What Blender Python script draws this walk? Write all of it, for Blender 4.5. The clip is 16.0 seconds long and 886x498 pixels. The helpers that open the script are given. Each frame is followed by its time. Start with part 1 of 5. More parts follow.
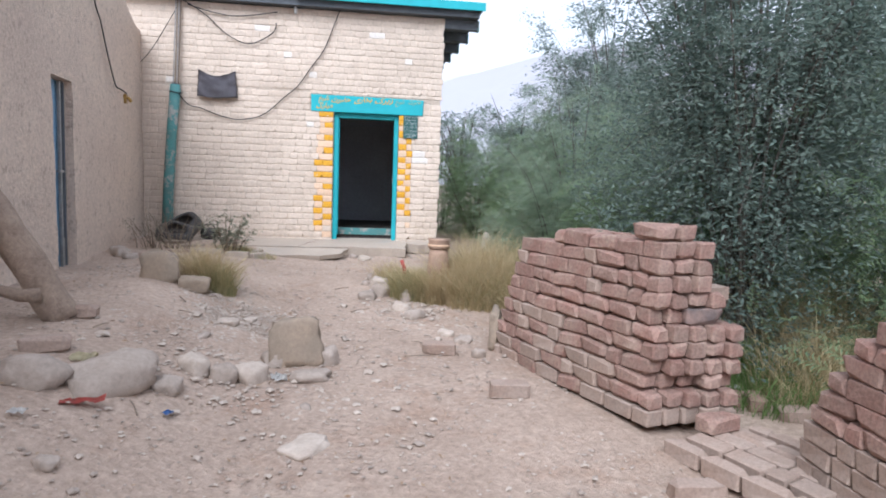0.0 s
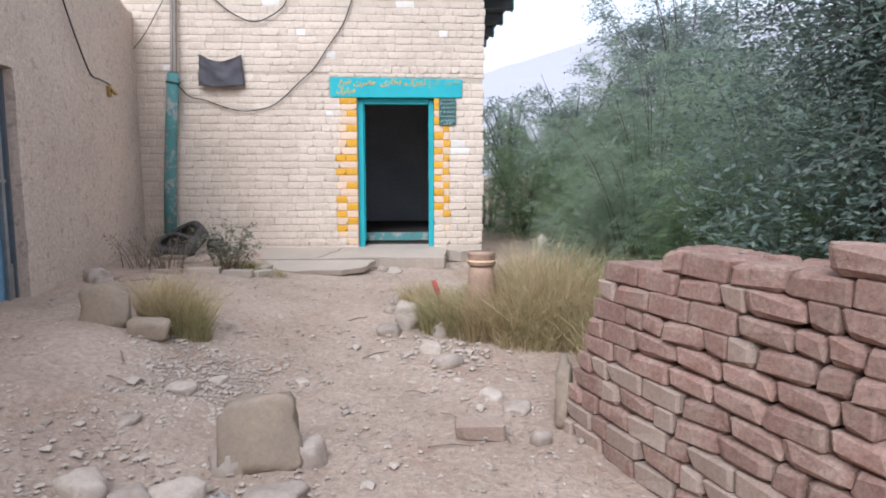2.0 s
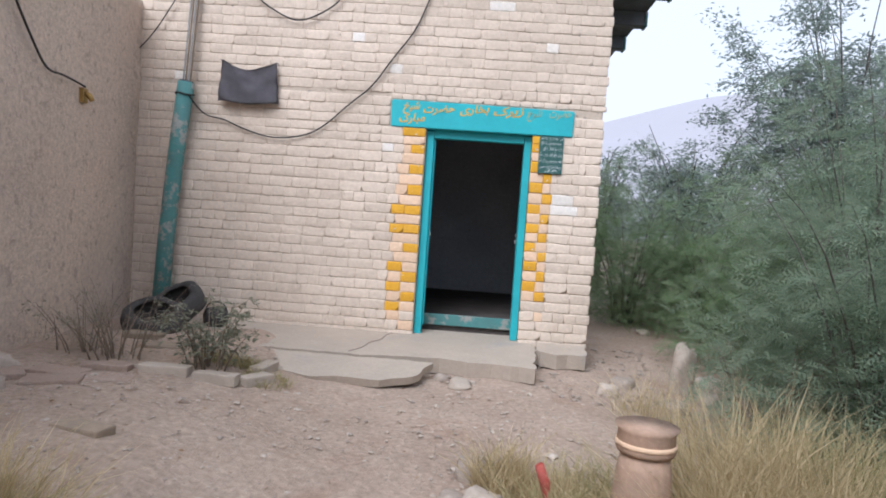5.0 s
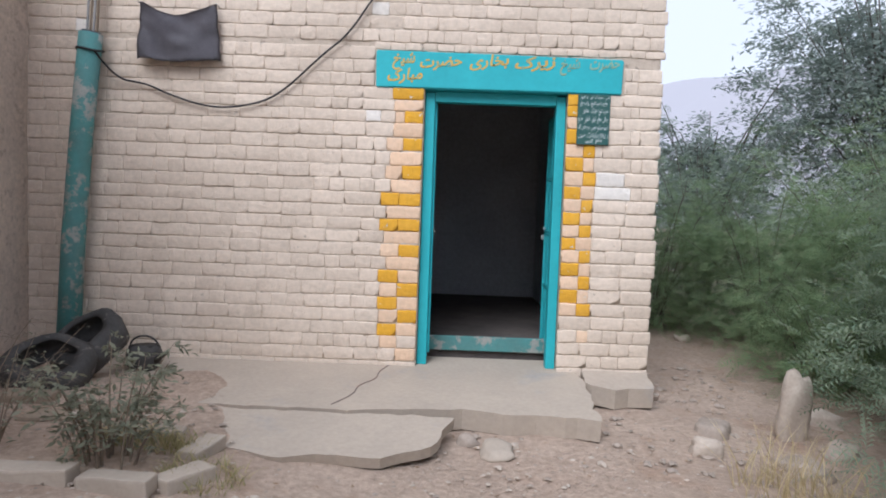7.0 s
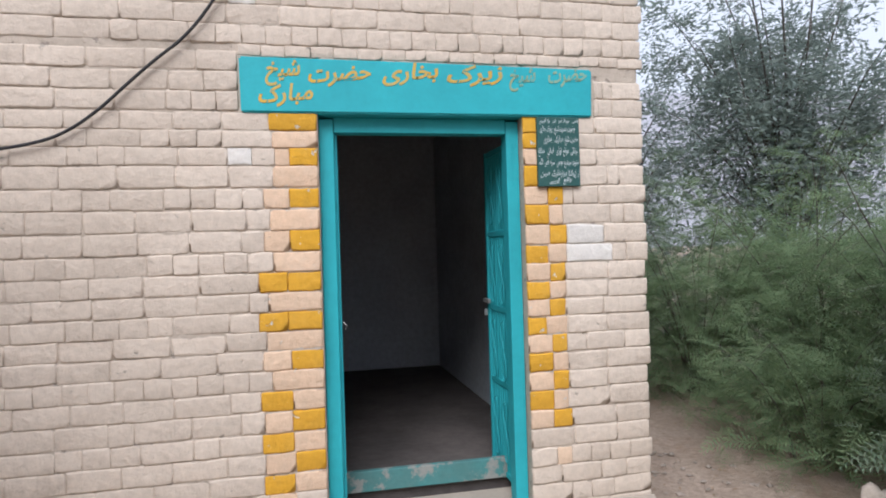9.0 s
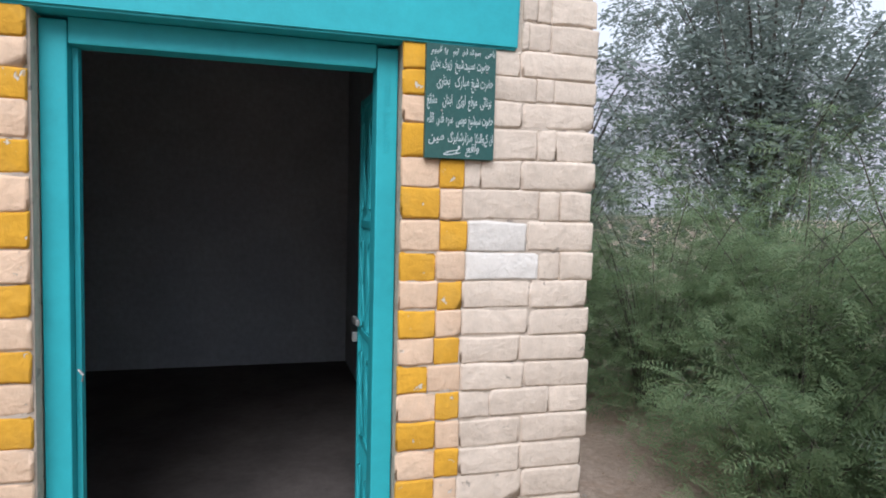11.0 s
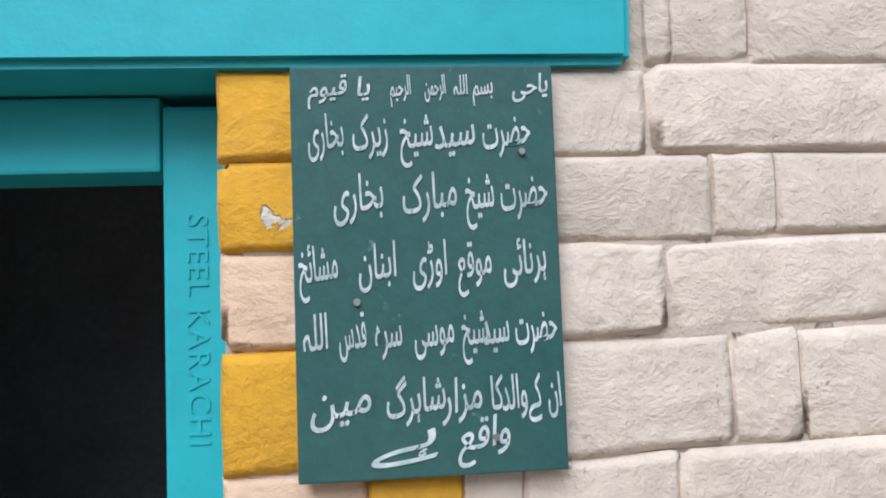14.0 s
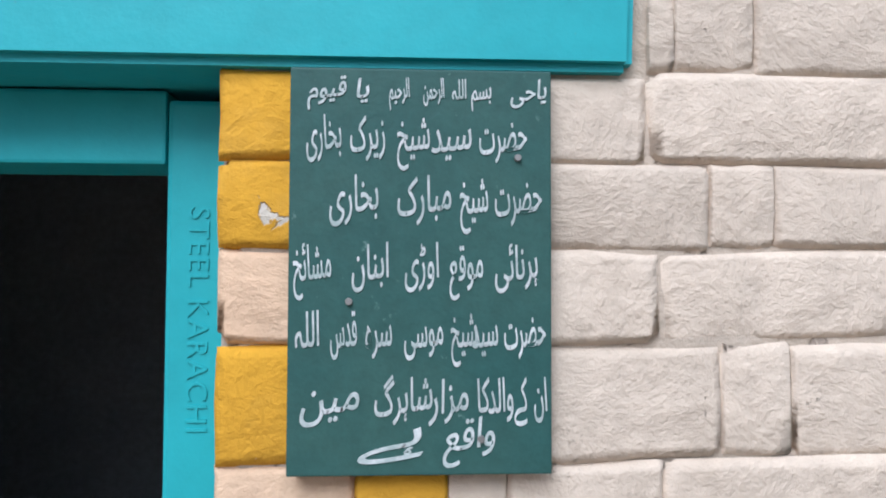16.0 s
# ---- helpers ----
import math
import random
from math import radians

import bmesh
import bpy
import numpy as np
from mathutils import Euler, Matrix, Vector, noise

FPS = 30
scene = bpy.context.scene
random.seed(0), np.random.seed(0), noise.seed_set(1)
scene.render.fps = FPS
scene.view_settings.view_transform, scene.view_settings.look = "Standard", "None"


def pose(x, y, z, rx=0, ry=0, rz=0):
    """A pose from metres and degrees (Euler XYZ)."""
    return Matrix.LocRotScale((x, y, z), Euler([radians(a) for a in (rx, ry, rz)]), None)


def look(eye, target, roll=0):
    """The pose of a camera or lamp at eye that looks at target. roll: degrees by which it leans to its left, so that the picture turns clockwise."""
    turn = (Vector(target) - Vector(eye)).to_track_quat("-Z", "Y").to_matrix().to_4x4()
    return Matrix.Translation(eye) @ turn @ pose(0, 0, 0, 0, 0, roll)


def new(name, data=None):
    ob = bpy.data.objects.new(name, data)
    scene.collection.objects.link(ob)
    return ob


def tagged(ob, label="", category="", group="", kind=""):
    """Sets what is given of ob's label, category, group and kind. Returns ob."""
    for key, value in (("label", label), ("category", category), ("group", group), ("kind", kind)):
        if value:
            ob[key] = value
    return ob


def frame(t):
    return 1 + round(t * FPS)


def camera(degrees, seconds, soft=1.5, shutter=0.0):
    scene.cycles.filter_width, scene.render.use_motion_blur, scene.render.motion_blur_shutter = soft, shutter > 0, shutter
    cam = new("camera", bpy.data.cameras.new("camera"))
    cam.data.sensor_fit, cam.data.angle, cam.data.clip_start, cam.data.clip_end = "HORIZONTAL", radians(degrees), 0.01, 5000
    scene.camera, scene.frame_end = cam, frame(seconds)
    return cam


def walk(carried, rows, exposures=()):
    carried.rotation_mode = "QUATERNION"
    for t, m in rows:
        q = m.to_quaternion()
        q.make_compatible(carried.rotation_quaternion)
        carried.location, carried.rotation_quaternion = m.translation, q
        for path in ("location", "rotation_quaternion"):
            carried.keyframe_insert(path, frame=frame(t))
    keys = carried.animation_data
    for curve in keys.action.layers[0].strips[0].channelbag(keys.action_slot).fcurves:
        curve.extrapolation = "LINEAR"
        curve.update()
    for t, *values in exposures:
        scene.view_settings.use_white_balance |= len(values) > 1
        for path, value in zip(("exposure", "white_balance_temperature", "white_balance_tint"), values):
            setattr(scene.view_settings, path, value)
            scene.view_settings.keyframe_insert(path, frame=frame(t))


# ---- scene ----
cam = camera(68.6, 16.0, soft=1.9)
PATH = [
    (0, (0.369, -10.808, 0.976), (0.641, -8.837, 0.771), 2.1),
    (0.5, (0.503, -10.447, 0.977), (0.553, -8.467, 0.702), -0.0),
    (1, (0.514, -9.959, 1.002), (0.542, -7.973, 0.770), 2.0),
    (1.5, (0.557, -9.576, 0.981), (0.593, -7.588, 0.760), 0.2),
    (2, (0.658, -9.144, 1.007), (0.772, -7.161, 0.775), -0.0),
    (2.5, (0.720, -8.633, 1.012), (1.005, -6.667, 0.783), 2.9),
    (3, (0.680, -8.330, 1.049), (0.987, -6.367, 0.829), 0.9),
    (3.5, (0.704, -7.866, 1.068), (0.899, -5.887, 0.851), 3.3),
    (4, (0.626, -7.384, 1.120), (0.517, -5.389, 1.037), 3.5),
    (4.2, (0.590, -7.174, 1.125), (0.488, -5.177, 1.080), 4.0),
    (6.3, (0.443, -5.460, 1.047), (0.438, -3.465, 0.906), 1.9),
    (6.5, (0.336, -5.253, 1.061), (0.361, -3.257, 0.942), 0.2),
    (7, (0.203, -4.837, 1.099), (0.192, -2.839, 1.000), 2.1),
    (7.5, (-0.059, -4.384, 1.174), (0.107, -2.391, 1.158), 1.7),
    (8, (-0.088, -3.975, 1.159), (0.183, -1.994, 1.183), -1.3),
    (8.5, (0.074, -3.638, 1.192), (0.397, -1.665, 1.199), 0.9),
    (9, (-0.097, -3.242, 1.349), (0.329, -1.288, 1.352), -1.7),
    (9.5, (-0.011, -2.938, 1.389), (0.417, -0.985, 1.444), -1.2),
    (10, (0.124, -2.575, 1.467), (0.596, -0.637, 1.620), -2.2),
    (10.2, (0.222, -2.477, 1.472), (0.737, -0.546, 1.557), -2.2),
    (12.3, (1.015, -1.228, 1.678), (1.521, 0.698, 1.489), 4.4),
    (12.5, (1.033, -1.085, 1.699), (1.533, 0.849, 1.591), 1.8),
    (13, (1.134, -0.822, 1.691), (1.514, 1.141, 1.728), -0.8),
    (13.5, (1.235, -0.630, 1.809), (1.430, 1.359, 1.875), -1.2),
    (14, (1.212, -0.597, 1.835), (1.375, 1.393, 1.944), -2.0),
    (14.5, (1.230, -0.603, 1.846), (1.299, 1.393, 1.938), -1.4),
    (15, (1.236, -0.609, 1.851), (1.312, 1.388, 1.929), -1.0),
    (15.5, (1.236, -0.610, 1.849), (1.330, 1.387, 1.916), -0.5),
    (16, (1.237, -0.606, 1.849), (1.335, 1.391, 1.918), 0.2),
]
walk(cam, [(t, look(eye, target, roll)) for t, eye, target, roll in PATH], 
     [(0.0, 0.42, 5450, 10), (3.5, 0.25, 5550, 10), (7.0, 0.06, 5580, 10), (9.0, 0.03, 5680, 10), (12.5, 0.16, 5680, 10), (14.5, 0.08, 5480, 9), (16.0, 0.08, 5480, 9)])

# ---- light ----
world = bpy.data.worlds.new("sky")
scene.world = world
world.use_nodes = True
wn = world.node_tree
wn.nodes.clear()
sky = wn.nodes.new("ShaderNodeTexSky")
sky.sky_type, sky.sun_disc = "NISHITA", False
sky.sun_elevation, sky.sun_rotation = radians(45), radians(203)
sky.air_density, sky.dust_density, sky.ozone_density = 1.0, 6.0, 1.0
haze = wn.nodes.new("ShaderNodeMix")
haze.data_type = "RGBA"
haze.inputs[0].default_value = 0.84
haze.inputs[7].default_value = (8.5, 8.4, 8.7, 1)
bg = wn.nodes.new("ShaderNodeBackground")
bg.inputs["Strength"].default_value = 0.125
wo = wn.nodes.new("ShaderNodeOutputWorld")
wn.links.new(sky.outputs[0], haze.inputs[6])
wn.links.new(haze.outputs[2], bg.inputs["Color"])
wn.links.new(bg.outputs[0], wo.inputs["Surface"])
sun = new("sun", bpy.data.lights.new("sun", "SUN"))
sun.data.energy, sun.data.angle, sun.data.color = 2.9, radians(36), (1.0, 0.965, 0.93)
sun.matrix_world = look((-3.0, -7.2, 8.0), (0, 0, 0))


# ---- materials ----
def mat(name, c1, c2=None, scale=3.0, fine=40.0, rough=0.85, bump=0.3, metal=0.0, vary=0.15, spots=None, spot_at=0.62, spot_scale=2.0, spot_soft=0.06, depth=0.01):
    """Two colours mixed by a broad noise, darkened by a fine one, with relief; spots: a third colour in patches."""
    m = bpy.data.materials.new(name)
    m.use_nodes = True
    nt = m.node_tree
    b = nt.nodes["Principled BSDF"]
    pos = nt.nodes.new("ShaderNodeNewGeometry")

    def nz(sc, detail, rough_=0.6):
        n = nt.nodes.new("ShaderNodeTexNoise")
        n.inputs["Scale"].default_value, n.inputs["Detail"].default_value = sc, detail
        n.inputs["Roughness"].default_value = rough_
        nt.links.new(pos.outputs["Position"], n.inputs["Vector"])
        return n

    def ramp(src, lo, hi):
        r = nt.nodes.new("ShaderNodeMapRange")
        r.inputs[1].default_value, r.inputs[2].default_value = lo, hi
        nt.links.new(src, r.inputs[0])
        return r.outputs[0]

    def mix(fac, a, bb):
        x = nt.nodes.new("ShaderNodeMix")
        x.data_type = "RGBA"
        for k, v in ((0, fac), (6, a), (7, bb)):
            if isinstance(v, tuple):
                x.inputs[k].default_value = (*v, 1)
            elif isinstance(v, float):
                x.inputs[k].default_value = v
            else:
                nt.links.new(v, x.inputs[k])
        return x.outputs[2]

    col = mix(ramp(nz(scale, 5).outputs["Fac"], 0.35, 0.65), c1, c2 or tuple(v * 0.8 for v in c1))
    if spots:
        col = mix(ramp(nz(spot_scale, 7, 0.7).outputs["Fac"], spot_at, spot_at + spot_soft), col, spots)
    fn = nz(fine, 6, 0.7)
    info = nt.nodes.new("ShaderNodeObjectInfo")
    h = nt.nodes.new("ShaderNodeHueSaturation")
    v = nt.nodes.new("ShaderNodeMath")
    v.operation = "MULTIPLY_ADD"
    nt.links.new(ramp(fn.outputs["Fac"], 0.3, 0.7), v.inputs[0])
    v.inputs[1].default_value, v.inputs[2].default_value = vary * 2, 1 - vary
    w = nt.nodes.new("ShaderNodeMath")
    w.operation = "MULTIPLY_ADD"
    nt.links.new(info.outputs["Random"], w.inputs[0])
    w.inputs[1].default_value, w.inputs[2].default_value = vary, 1 - vary / 2
    vv = nt.nodes.new("ShaderNodeMath")
    vv.operation = "MULTIPLY"
    nt.links.new(v.outputs[0], vv.inputs[0])
    nt.links.new(w.outputs[0], vv.inputs[1])
    nt.links.new(vv.outputs[0], h.inputs["Value"])
    nt.links.new(col, h.inputs["Color"])
    nt.links.new(h.outputs[0], b.inputs["Base Color"])
    b.inputs["Roughness"].default_value, b.inputs["Metallic"].default_value = rough, metal
    b.inputs["Specular IOR Level"].default_value = 0.25
    if bump:
        bp = nt.nodes.new("ShaderNodeBump")
        bp.inputs["Strength"].default_value, bp.inputs["Distance"].default_value = bump, depth
        nt.links.new(fn.outputs["Fac"], bp.inputs["Height"])
        nt.links.new(bp.outputs[0], b.inputs["Normal"])
    return m


def leaf_mat(name, c1, c2, trans=0.5):
    """Leaves: colour by island, with some light let through."""
    m = bpy.data.materials.new(name)
    m.use_nodes = True
    nt = m.node_tree
    b = nt.nodes["Principled BSDF"]
    g = nt.nodes.new("ShaderNodeNewGeometry")
    x = nt.nodes.new("ShaderNodeMix")
    x.data_type = "RGBA"
    x.inputs[6].default_value, x.inputs[7].default_value = (*c1, 1), (*c2, 1)
    nt.links.new(g.outputs["Random Per Island"], x.inputs[0])
    nt.links.new(x.outputs[2], b.inputs["Base Color"])
    b.inputs["Roughness"].default_value = 0.75
    b.inputs["Specular IOR Level"].default_value = 0.12
    t = nt.nodes.new("ShaderNodeBsdfTranslucent")
    nt.links.new(x.outputs[2], t.inputs["Color"])
    s = nt.nodes.new("ShaderNodeMixShader")
    s.inputs[0].default_value = trans
    nt.links.new(b.outputs[0], s.inputs[1])
    nt.links.new(t.outputs[0], s.inputs[2])
    nt.links.new(s.outputs[0], nt.nodes["Material Output"].inputs["Surface"])
    return m


def limewash(name, c1, c2, chip, chip_at, worn):
    """Thick old paint over brick: broad tint, chipped spots, soft lumps."""
    m = bpy.data.materials.new(name)
    m.use_nodes = True
    nt = m.node_tree
    b = nt.nodes["Principled BSDF"]
    pos = nt.nodes.new("ShaderNodeNewGeometry").outputs["Position"]
    info = nt.nodes.new("ShaderNodeObjectInfo").outputs["Random"]

    def nz(sc, detail, rough_=0.6, warp=0.0):
        n = nt.nodes.new("ShaderNodeTexNoise")
        for k, v in (("Scale", sc), ("Detail", detail), ("Roughness", rough_), ("Distortion", warp)):
            n.inputs[k].default_value = v
        nt.links.new(pos, n.inputs["Vector"])
        return n.outputs["Fac"]

    def ramp(src, lo, hi, a=0.0, z=1.0):
        r = nt.nodes.new("ShaderNodeMapRange")
        for k, v in zip((1, 2, 3, 4), (lo, hi, a, z)):
            r.inputs[k].default_value = v
        nt.links.new(src, r.inputs[0])
        return r.outputs[0]

    def calc(op, a, c, d=None):
        x = nt.nodes.new("ShaderNodeMath")
        x.operation = op
        for k, v in enumerate((a, c, d)):
            if isinstance(v, (int, float)):
                x.inputs[k].default_value = v
            elif v is not None:
                nt.links.new(v, x.inputs[k])
        return x.outputs[0]

    def mix(fac, a, c):
        x = nt.nodes.new("ShaderNodeMix")
        x.data_type = "RGBA"
        for k, v in ((0, fac), (6, a), (7, c)):
            if isinstance(v, tuple):
                x.inputs[k].default_value = (*v, 1)
            else:
                nt.links.new(v, x.inputs[k])
        return x.outputs[2]

    col = mix(ramp(nz(0.9, 4), 0.35, 0.65), c1, c2)
    col = mix(ramp(nz(4.5, 6, 0.7), 0.52, 0.72, 0, 0.7), col, worn)
    spots = ramp(nz(17, 6, 0.65, 0.4), chip_at, chip_at + 0.025)
    col = mix(spots, col, chip)
    lumps = nz(26, 7, 0.6)
    value = calc("MULTIPLY", ramp(lumps, 0.3, 0.7, 0.9, 1.08), calc("MULTIPLY_ADD", info, 0.10, 0.95))
    h = nt.nodes.new("ShaderNodeHueSaturation")
    nt.links.new(value, h.inputs["Value"])
    nt.links.new(col, h.inputs["Color"])
    nt.links.new(h.outputs[0], b.inputs["Base Color"])
    b.inputs["Roughness"].default_value = 0.88
    b.inputs["Specular IOR Level"].default_value = 0.2
    height = calc("MULTIPLY_ADD", spots, -0.35, calc("MULTIPLY_ADD", nz(9, 8, 0.68, 0.5), 1.6, calc("MULTIPLY_ADD", nz(60, 5, 0.7), 0.35, calc("MULTIPLY", lumps, 1.1))))
    bp = nt.nodes.new("ShaderNodeBump")
    bp.inputs["Strength"].default_value, bp.inputs["Distance"].default_value = 1.0, 0.006
    nt.links.new(height, bp.inputs["Height"])
    nt.links.new(bp.outputs[0], b.inputs["Normal"])
    return m


CREAM = limewash("limewashed brick", (0.67, 0.56, 0.455), (0.58, 0.48, 0.385), (0.44, 0.375, 0.31), 0.665, (0.50, 0.41, 0.325))
# Mortar tone is darkened to carry the shadow inside the joints.
MORTAR = limewash("limewashed mortar", (0.56, 0.465, 0.375), (0.47, 0.39, 0.31), (0.36, 0.30, 0.25), 0.60, (0.47, 0.39, 0.31))
WHITE = limewash("white lime patch", (0.72, 0.67, 0.61), (0.69, 0.63, 0.56), (0.34, 0.31, 0.28), 0.71, (0.66, 0.58, 0.49))
PEACH = limewash("peach paint", (0.70, 0.49, 0.33), (0.69, 0.51, 0.36), (0.62, 0.57, 0.50), 0.645, (0.66, 0.50, 0.37))
OCHRE = limewash("ochre paint", (0.68, 0.36, 0.03), (0.64, 0.34, 0.04), (0.66, 0.60, 0.51), 0.64, (0.62, 0.36, 0.07))
TEAL = mat("teal enamel", (0.05, 0.41, 0.45), (0.045, 0.36, 0.40), 4, 25, 0.5, 0.12, vary=0.06, spots=(0.08, 0.28, 0.27), spot_at=0.68, spot_scale=12)
TEALOLD = mat("worn teal paint", (0.09, 0.25, 0.24), (0.10, 0.20, 0.19), 5, 40, 0.7, 0.3, vary=0.1, spots=(0.30, 0.30, 0.27), spot_at=0.52, spot_scale=7)
ADOBE = mat("mud plaster", (0.58, 0.47, 0.375), (0.51, 0.41, 0.33), 1.2, 26, 0.95, 1.0, vary=0.2, spots=(0.42, 0.335, 0.27), spot_at=0.56, spot_scale=10, depth=0.02)
EARTH = mat("dusty earth", (0.415, 0.32, 0.25), (0.345, 0.26, 0.20), 1.4, 26, 0.97, 1.0, vary=0.26, spots=(0.30, 0.20, 0.14), spot_at=0.55, spot_scale=1.7, spot_soft=0.2, depth=0.02)
CONCRETE = mat("worn cement", (0.43, 0.36, 0.29), (0.38, 0.32, 0.26), 2, 30, 0.9, 0.3, vary=0.08, spots=(0.34, 0.31, 0.28), spot_at=0.57, spot_scale=1.6, spot_soft=0.12)
STONE = mat("grey river stone", (0.38, 0.315, 0.26), (0.30, 0.245, 0.20), 6, 40, 0.9, 0.4, vary=0.14)
PALE = mat("pale limestone", (0.48, 0.405, 0.335), (0.39, 0.32, 0.26), 6, 40, 0.9, 0.4, vary=0.12)
SLATE = mat("brown slab stone", (0.31, 0.24, 0.175), (0.25, 0.20, 0.15), 5, 35, 0.9, 0.5, vary=0.12)
REDBRICK = mat("fired brick", (0.265, 0.155, 0.122), (0.285, 0.195, 0.155), 7, 55, 0.95, 0.8, vary=0.3, spots=(0.34, 0.25, 0.195), spot_at=0.5, spot_scale=6, spot_soft=0.2)
DUSTBRICK = mat("dusty brick", (0.34, 0.265, 0.215), (0.31, 0.225, 0.175), 5, 55, 0.95, 0.5, vary=0.2)
BURNT = mat("burnt brick", (0.14, 0.12, 0.115), (0.26, 0.18, 0.15), 9, 55, 0.9, 0.5, vary=0.2)
ROOM = mat("dim room plaster", (0.54, 0.56, 0.57), (0.46, 0.48, 0.50), 1.5, 20, 0.95, 0.3)
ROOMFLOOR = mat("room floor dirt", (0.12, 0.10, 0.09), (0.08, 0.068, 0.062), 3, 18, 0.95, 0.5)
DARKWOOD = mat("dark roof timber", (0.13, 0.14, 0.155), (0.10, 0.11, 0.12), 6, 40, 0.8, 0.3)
LOGWOOD = mat("weathered log", (0.34, 0.26, 0.195), (0.25, 0.185, 0.14), 9, 35, 0.9, 0.8, vary=0.2, depth=0.02)
BARK = mat("grey bark", (0.15, 0.13, 0.11), (0.10, 0.088, 0.075), 9, 40, 0.95, 0.6)
TWIG = mat("dry twigs", (0.22, 0.17, 0.12), (0.17, 0.13, 0.10), 9, 40, 0.95, 0.2)
RUBBER = mat("dusty black rubber", (0.075, 0.07, 0.066), (0.05, 0.047, 0.045), 6, 40, 0.85, 0.4, spots=(0.16, 0.14, 0.125), spot_at=0.58, spot_scale=8)
CABLE = mat("black cable", (0.035, 0.033, 0.034), None, 9, 30, 0.6, 0.0)
CLOTH = mat("faded grey cloth", (0.20, 0.19, 0.205), (0.16, 0.15, 0.165), 7, 140, 0.95, 0.4)
BLUE = mat("blue painted tin", (0.20, 0.33, 0.46), (0.17, 0.29, 0.41), 5, 30, 0.55, 0.1)
STEEL = mat("dull galvanised steel", (0.36, 0.35, 0.34), (0.28, 0.27, 0.26), 9, 40, 0.5, 0.1, metal=0.6)
BOARD = mat("dark green board", (0.03, 0.092, 0.085), (0.04, 0.102, 0.09), 8, 60, 0.55, 0.15, vary=0.12, spots=(0.13, 0.22, 0.20), spot_at=0.66, spot_scale=55)
CHALK = mat("white sign paint", (0.64, 0.66, 0.66), (0.36, 0.43, 0.42), 70, 160, 0.8, 0.0)
GOLD = mat("orange sign paint", (0.62, 0.36, 0.05), (0.46, 0.38, 0.14), 14, 120, 0.8, 0.0)
GOLD_FADED = mat("faded orange sign paint", (0.36, 0.38, 0.20), (0.12, 0.40, 0.38), 22, 120, 0.8, 0.0)
CLAY = mat("clay pot", (0.40, 0.27, 0.19), (0.33, 0.23, 0.17), 9, 40, 0.9, 0.3)
PAPER = mat("white litter", (0.66, 0.64, 0.60), (0.55, 0.53, 0.50), 20, 60, 0.8, 0.2)
YELLOWISH = mat("faded card", (0.62, 0.55, 0.36), None, 20, 60, 0.8, 0.2)
FOIL = mat("silver foil", (0.7, 0.7, 0.7), (0.5, 0.5, 0.5), 30, 60, 0.3, 0.3, metal=0.8)
RED = mat("red plastic scrap", (0.40, 0.07, 0.05), (0.33, 0.09, 0.07), 20, 60, 0.6, 0.1)
BLUEBIT = mat("blue plastic scrap", (0.08, 0.16, 0.38), None, 20, 60, 0.5, 0.1)
BRASS = mat("old brass holder", (0.42, 0.27, 0.09), None, 20, 60, 0.4, 0.1, metal=0.5)
# Leaf colours are lightened to carry a milky veil over the greenery.
FERN = leaf_mat("feathery leaf", (0.19, 0.28, 0.15), (0.29, 0.36, 0.19))
FERN2 = leaf_mat("grey feathery leaf", (0.21, 0.29, 0.20), (0.31, 0.36, 0.25))
DARKLEAF = leaf_mat("dark leathery leaf", (0.14, 0.19, 0.16), (0.24, 0.29, 0.24), 0.5)
# Far leaves: greyer, with the haze painted into their colour.
FARLEAF = leaf_mat("haze-tinted tree leaf", (0.22, 0.27, 0.24), (0.32, 0.36, 0.31))
WEED = leaf_mat("green weed", (0.12, 0.20, 0.06), (0.22, 0.30, 0.11))
SAGE = leaf_mat("sage leaf", (0.20, 0.21, 0.15), (0.30, 0.30, 0.22))
STRAW = leaf_mat("dry grass", (0.66, 0.54, 0.34), (0.40, 0.32, 0.17))
GREENSTRAW = leaf_mat("half green grass", (0.25, 0.26, 0.12), (0.54, 0.44, 0.25))
LITTER = leaf_mat("dead leaves", (0.26, 0.17, 0.10), (0.36, 0.26, 0.17), 0.05)


# ---- tools ----
def empty(name, at=(0, 0, 0)):
    ob = new(name)
    ob.location = at
    return ob


def link(name, me, parent=None, label=""):
    ob = new(name, me)
    if parent:
        ob.parent = parent
        bpy.context.view_layer.update()
        ob.matrix_parent_inverse = parent.matrix_world.inverted()
    if label:
        ob["label"] = label
    return ob


def mesh(name, verts, faces, material, smooth=False):
    me = bpy.data.meshes.new(name)
    me.from_pydata([tuple(v) for v in verts], [], [tuple(f) for f in faces])
    me.materials.append(material)
    if smooth:
        me.polygons.foreach_set("use_smooth", [True] * len(me.polygons))
    me.update()
    return me


def quads(name, v, material, smooth=False):
    """A mesh of loose quads from an array (n, 4, 3)."""
    n = len(v)
    me = bpy.data.meshes.new(name)
    me.vertices.add(n * 4)
    me.vertices.foreach_set("co", np.ascontiguousarray(v, dtype=np.float32).ravel())
    me.loops.add(n * 4)
    me.loops.foreach_set("vertex_index", np.arange(n * 4, dtype=np.int32))
    me.polygons.add(n)
    me.polygons.foreach_set("loop_start", np.arange(n, dtype=np.int32) * 4)
    me.materials.append(material)
    me.update(calc_edges=True)
    return me


